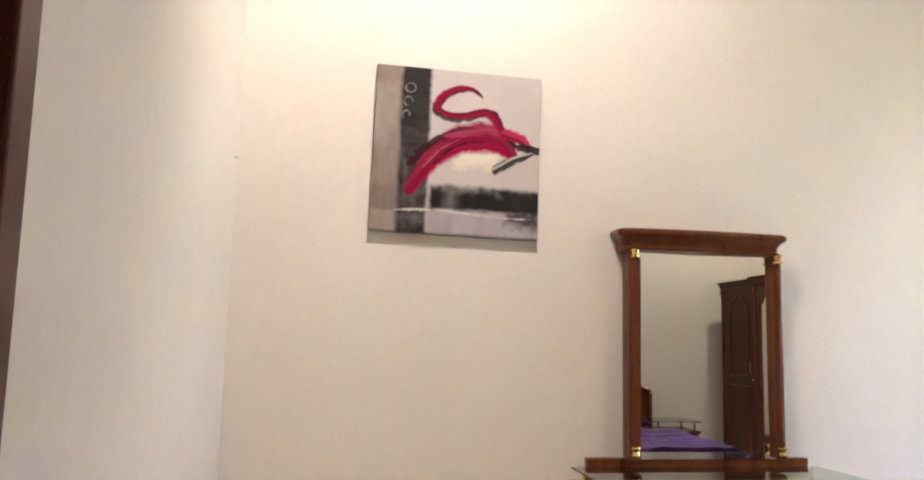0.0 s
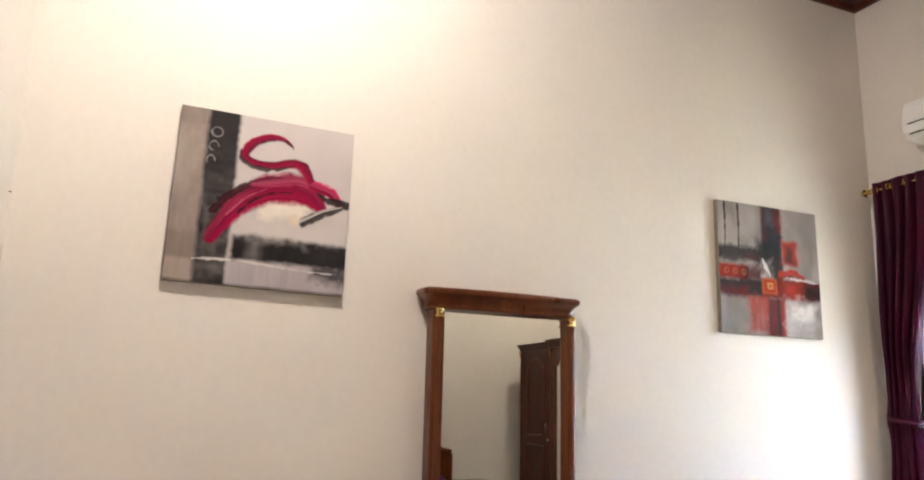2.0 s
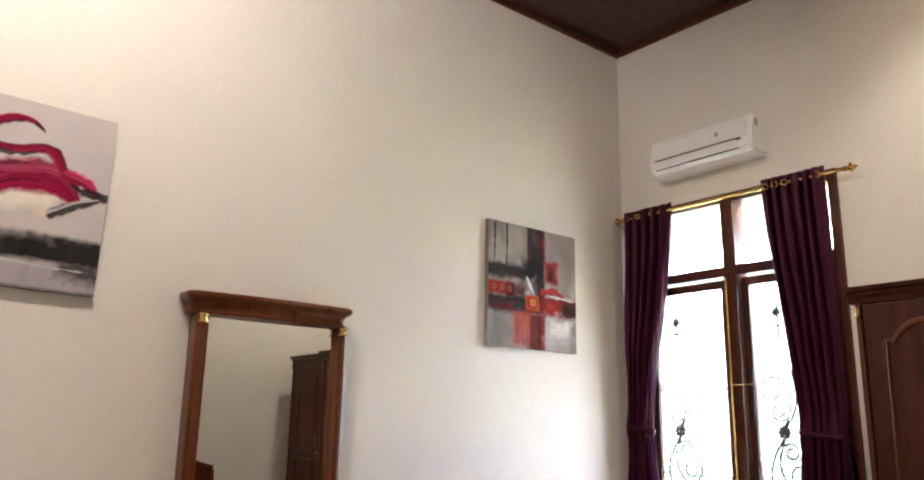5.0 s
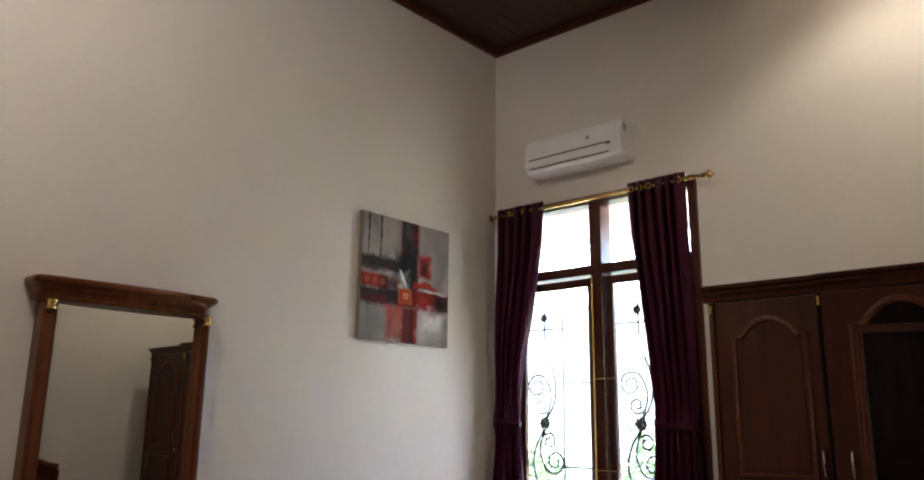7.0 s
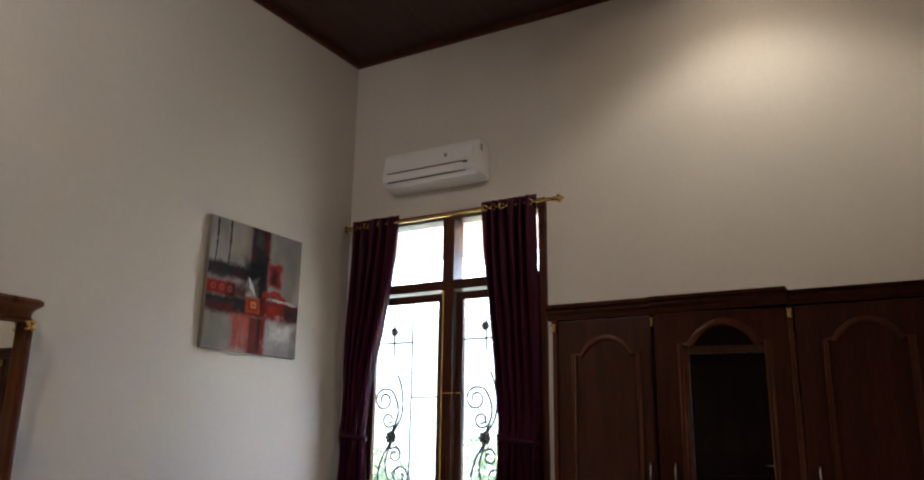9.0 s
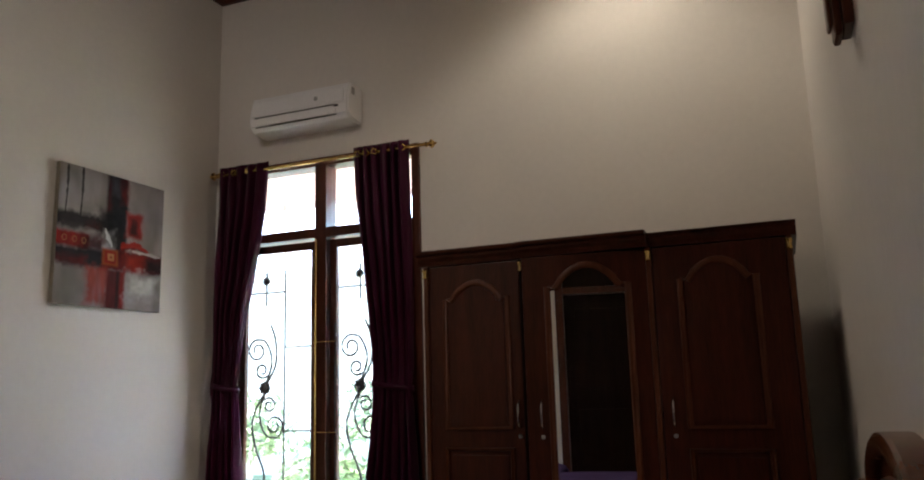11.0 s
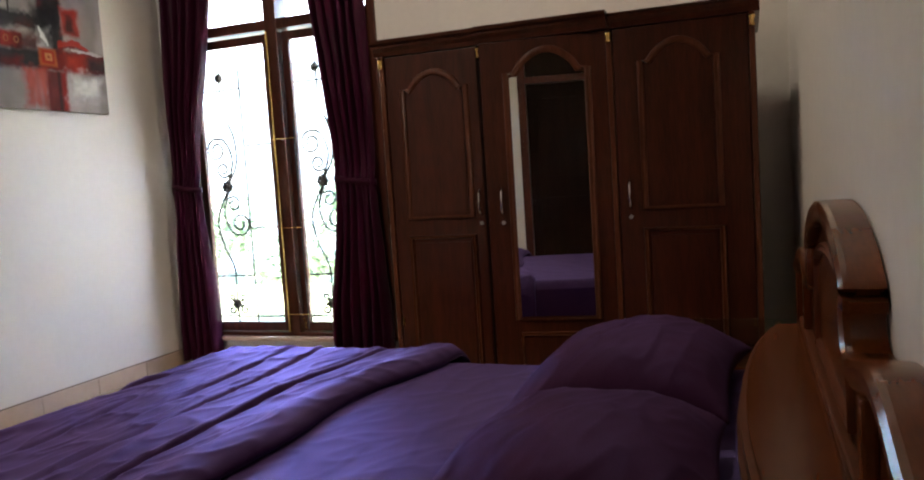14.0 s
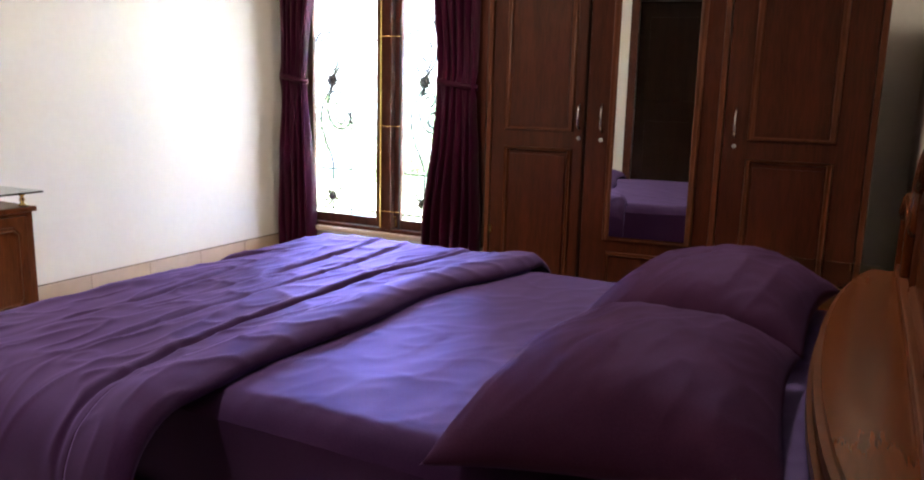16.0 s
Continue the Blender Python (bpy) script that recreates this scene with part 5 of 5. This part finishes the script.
def build_doorway():
    d = thing("door_frame", (WEST, -2.965, 0), label="dark varnished door frame with a fanlight", category="door frame", kind="structure")
    y0, y1, z0, z1 = DOOR
    f = M["frame"]
    part("jamb", box(WEST - 0.152, WEST + 0.018, y1 - 0.06, y1 + 0.02, 0, z1, 0.006), f, d)
    part("jamb", box(WEST - 0.152, WEST + 0.018, y0 - 0.02, y0 + 0.06, 0, z1, 0.006), f, d)
    part("head", box(WEST - 0.152, WEST + 0.018, y0 - 0.02, y1 + 0.02, z1 - 0.06, z1 + 0.02, 0.006), f, d)
    part("lintel", box(WEST - 0.14, WEST + 0.016, y0 + 0.06, y1 - 0.06, 2.05, 2.12, 0.006), f, d)
    # opaque fill, coloured as the darkness behind the fanlight glass
    part("fanlight_dark_fill", box(WEST - 0.07, WEST - 0.045, y0 + 0.06, y1 - 0.06, 2.12, z1 - 0.06, 0.003), M["nearblack"], d)
    leaf = thing("door_1", (WEST - 0.05, -2.965, 0), label="closed dark timber panel door with chrome lever", kind="structure")
    part("door_leaf", box(WEST - 0.075, WEST - 0.035, y0 + 0.063, y1 - 0.063, 0.012, 2.047, 0.004), M["nearblack"], leaf)
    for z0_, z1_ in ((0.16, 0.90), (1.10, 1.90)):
        part("door_panel", box(WEST - 0.037, WEST - 0.028, y0 + 0.17, y1 - 0.17, z0_, z1_, 0.004), M["nearblack"], leaf)
    part("door_handle", tube([(WEST - 0.035, y0 + 0.13, 1.0), (WEST + 0.015, y0 + 0.13, 1.0), (WEST + 0.018, y0 + 0.20, 1.0), (WEST + 0.016, y0 + 0.25, 1.0)], 0.008), M["chrome"], leaf, "chrome lever handle")
    bm = bmesh.new()
    box(WEST - 2.2, WEST - 2.1, y0 - 0.8, y1 + 0.8, -0.1, 3.0, bm=bm)
    box(WEST - 2.2, WEST - 0.152, y0 - 0.9, y0 - 0.8, -0.1, 3.0, bm=bm)
    box(WEST - 2.2, WEST - 0.152, y1 + 0.8, y1 + 0.9, -0.1, 3.0, bm=bm)
    box(WEST - 2.2, WEST - 0.152, y0 - 0.9, y1 + 0.9, 3.0, 3.1, bm=bm)
    box(WEST - 2.2, WEST - 0.152, y0 - 0.9, y1 + 0.9, -0.2, -0.1, bm=bm)
    structure("wall_passage", bm, M["wall"], "unlit passage behind the bedroom door")


# ---- garden outside the window ----


def build_garden():
    structure("ground", box(0.15, 60, -40, 40, -0.5, -0.30), M["lawn"], "garden lawn outside the window")
    structure("terrace", box(0.15, 2.6, -6, 5, -0.30, -0.24), M["paving"], "pale paving beside the house")
    structure("garden_wall", box(7.5, 7.7, -14, 14, -0.30, 3.3), M["outwall"], "high pale rendered garden wall")
    e = thing("eave", (0.9, -0.9, 3.0), label="pink painted roof eave with rafters", category="eave")
    e["kind"] = "structure"
    bm = box(-0.92, 0.52, -3.0, 3.0, -0.02, 0.02)
    bmesh.ops.transform(bm, verts=bm.verts, matrix=pose(1.0, -0.9, 3.08, 0, 24, 0))
    part("soffit", bm, M["eave"], e)
    for k in range(7):
        bm = box(-0.92, 0.60, -0.035, 0.035, -0.13, -0.02)
        bmesh.ops.transform(bm, verts=bm.verts, matrix=pose(1.0, -3.5 + k * 0.8, 3.08, 0, 24, 0))
        part("rafter", bm, M["eave"], e)
    part("fascia", box(1.48, 1.51, -3.9, 2.1, 2.80, 2.92, 0.004), M["eave"], e)
    for k, (x, y, r, h) in enumerate(((3.4, 1.2, 0.6, 0.9), (4.4, 0.0, 0.8, 1.1), (3.8, 2.6, 0.7, 1.5), (5.2, -1.4, 0.7, 0.8), (5.6, 1.6, 0.9, 1.7), (4.6, 3.6, 0.8, 1.2))):
        p = thing("shrub", (x, y, -0.30), label="sunlit green garden shrub with narrow leaves", category="shrub", group="garden shrubs")
        rnd = random.Random(50 + k)
        for s in range(5):
            a = rnd.uniform(0, math.tau)
            part("stem", tube([(x, y, -0.30), (x + 0.2 * r * math.cos(a), y + 0.2 * r * math.sin(a), -0.3 + h * 0.5), (x + 0.5 * r * math.cos(a), y + 0.5 * r * math.sin(a), -0.3 + h * 0.9)], [0.02, 0.014, 0.006], 6), M["paving"], p)
        verts, faces = [], []
        for s in range(520):
            d = Vector((rnd.gauss(0, 1), rnd.gauss(0, 1), abs(rnd.gauss(0, 1)))).normalized() * r * rnd.uniform(0.35, 1.0)
            c = Vector((x + d.x, y + d.y, -0.3 + h * 0.45 + d.z * h * 0.6 / r))
            t = Vector((rnd.gauss(0, 1), rnd.gauss(0, 1), rnd.gauss(0.3, 1))).normalized() * rnd.uniform(0.07, 0.16)
            w = t.cross(Vector((rnd.gauss(0, 1), rnd.gauss(0, 1), rnd.gauss(0, 1)))).normalized() * 0.022
            b = len(verts)
            verts += [c - t, c - w, c + t, c + w]
            faces.append((b, b + 1, b + 2, b + 3))
        me = bpy.data.meshes.new("foliage")
        me.from_pydata(verts, [], faces)
        me.materials.append(M["leaf"])
        fo = new("foliage", me)
        fo.parent = p
        fo.matrix_parent_inverse = p.matrix_basis.inverted()


def build_downlight(x, y):
    d = thing("ceiling_downlight", (x, y, CEIL), label="small recessed ceiling downlight, lit warm white", category="downlight", group="ceiling downlights")
    part("ring", tube([(x + 0.075 * math.cos(a), y + 0.075 * math.sin(a), CEIL - 0.004) for a in [k * math.tau / 24 for k in range(24)]], 0.010, closed=True), M["plastic"], d)
    part("diffuser", lathe((x, y, CEIL - 0.001), (0, 0, 1), [(0, 0.068), (0.01, 0.066)], 20), M["lamp"], d)


build_window()
build_grille()
curtain("curtain", (-0.485, -0.085), (-0.285, -0.075), (-0.335, -0.035), 2.745, 1.21, 0.035, 5, 3, (0.10, 0.32, 0.62, 0.88), "wine red satin eyelet curtain, tied back beside the corner")
curtain("curtain", (-1.575, -1.185), (-1.580, -1.315), (-1.620, -1.215), 2.745, 1.19, 0.035, 6, 8, (0.06, 0.58, 0.74, 0.90), "wine red satin eyelet curtain, tied back beside the wardrobe")
build_rod()
build_ac()
build_wardrobe()
build_dresser()
build_bed()
build_mattress()
build_duvet()
build_pillow(-2.980, -3.39, 0.578, 3, -5, 2, "plump plum pillow on the near half of the bed")
build_pillow(-2.15, -3.40, 0.578, -4, -3, 6, "plump plum pillow on the window half of the bed")
build_nightstand()
build_painting_red()
build_painting_cross()
build_plaque()
nail = thing("nail", (WEST, -0.08, 2.032), label="small dark nail in the cream wall", category="nail")
part("shank", lathe((WEST, -0.08, 2.032), (1, 0, 0), [(0, 0.002), (0.008, 0.002)], 8), M["iron"], nail)
part("head", lathe((WEST + 0.008, -0.08, 2.032), (1, 0, 0), [(0, 0.004), (0.002, 0.005), (0.003, 0.003)], 10), M["iron"], nail)
build_doorway()
for dx, dy, *_ in LAMPS:
    build_downlight(dx, dy)
part("cable_duct", box(-0.022, -0.002, -0.030, -0.012, 0.11, 2.60, 0.003), M["plastic"])
tagged(bpy.data.objects["cable_duct"], "narrow white plastic cable duct in the wall corner", "cable duct")
build_garden()

# ---- tiles, last ----
tile = mesh_of("tile", box(-0.198, 0.198, -0.198, 0.198, -0.008, 0.0, 0.002, 1), M["tile"])
x = EAST - 0.2
while x > WEST - 0.1:
    y = NORTH - 0.21
    while y > SOUTH:
        t = new("tile", tile)
        t.location = (x, y, 0)
        t.parent = floor
        y -= 0.4
    x -= 0.4
skirt = mesh_of("skirting_tile", box(-0.199, 0.199, -0.012, -0.002, 0.0, 0.100, 0.002, 1), M["skirt"])
x = EAST - 0.23
while x > WEST + 0.2:
    t = new("skirting_tile", skirt)
    t.location = (x, NORTH, 0)
    t.parent = skirting
    x -= 0.402
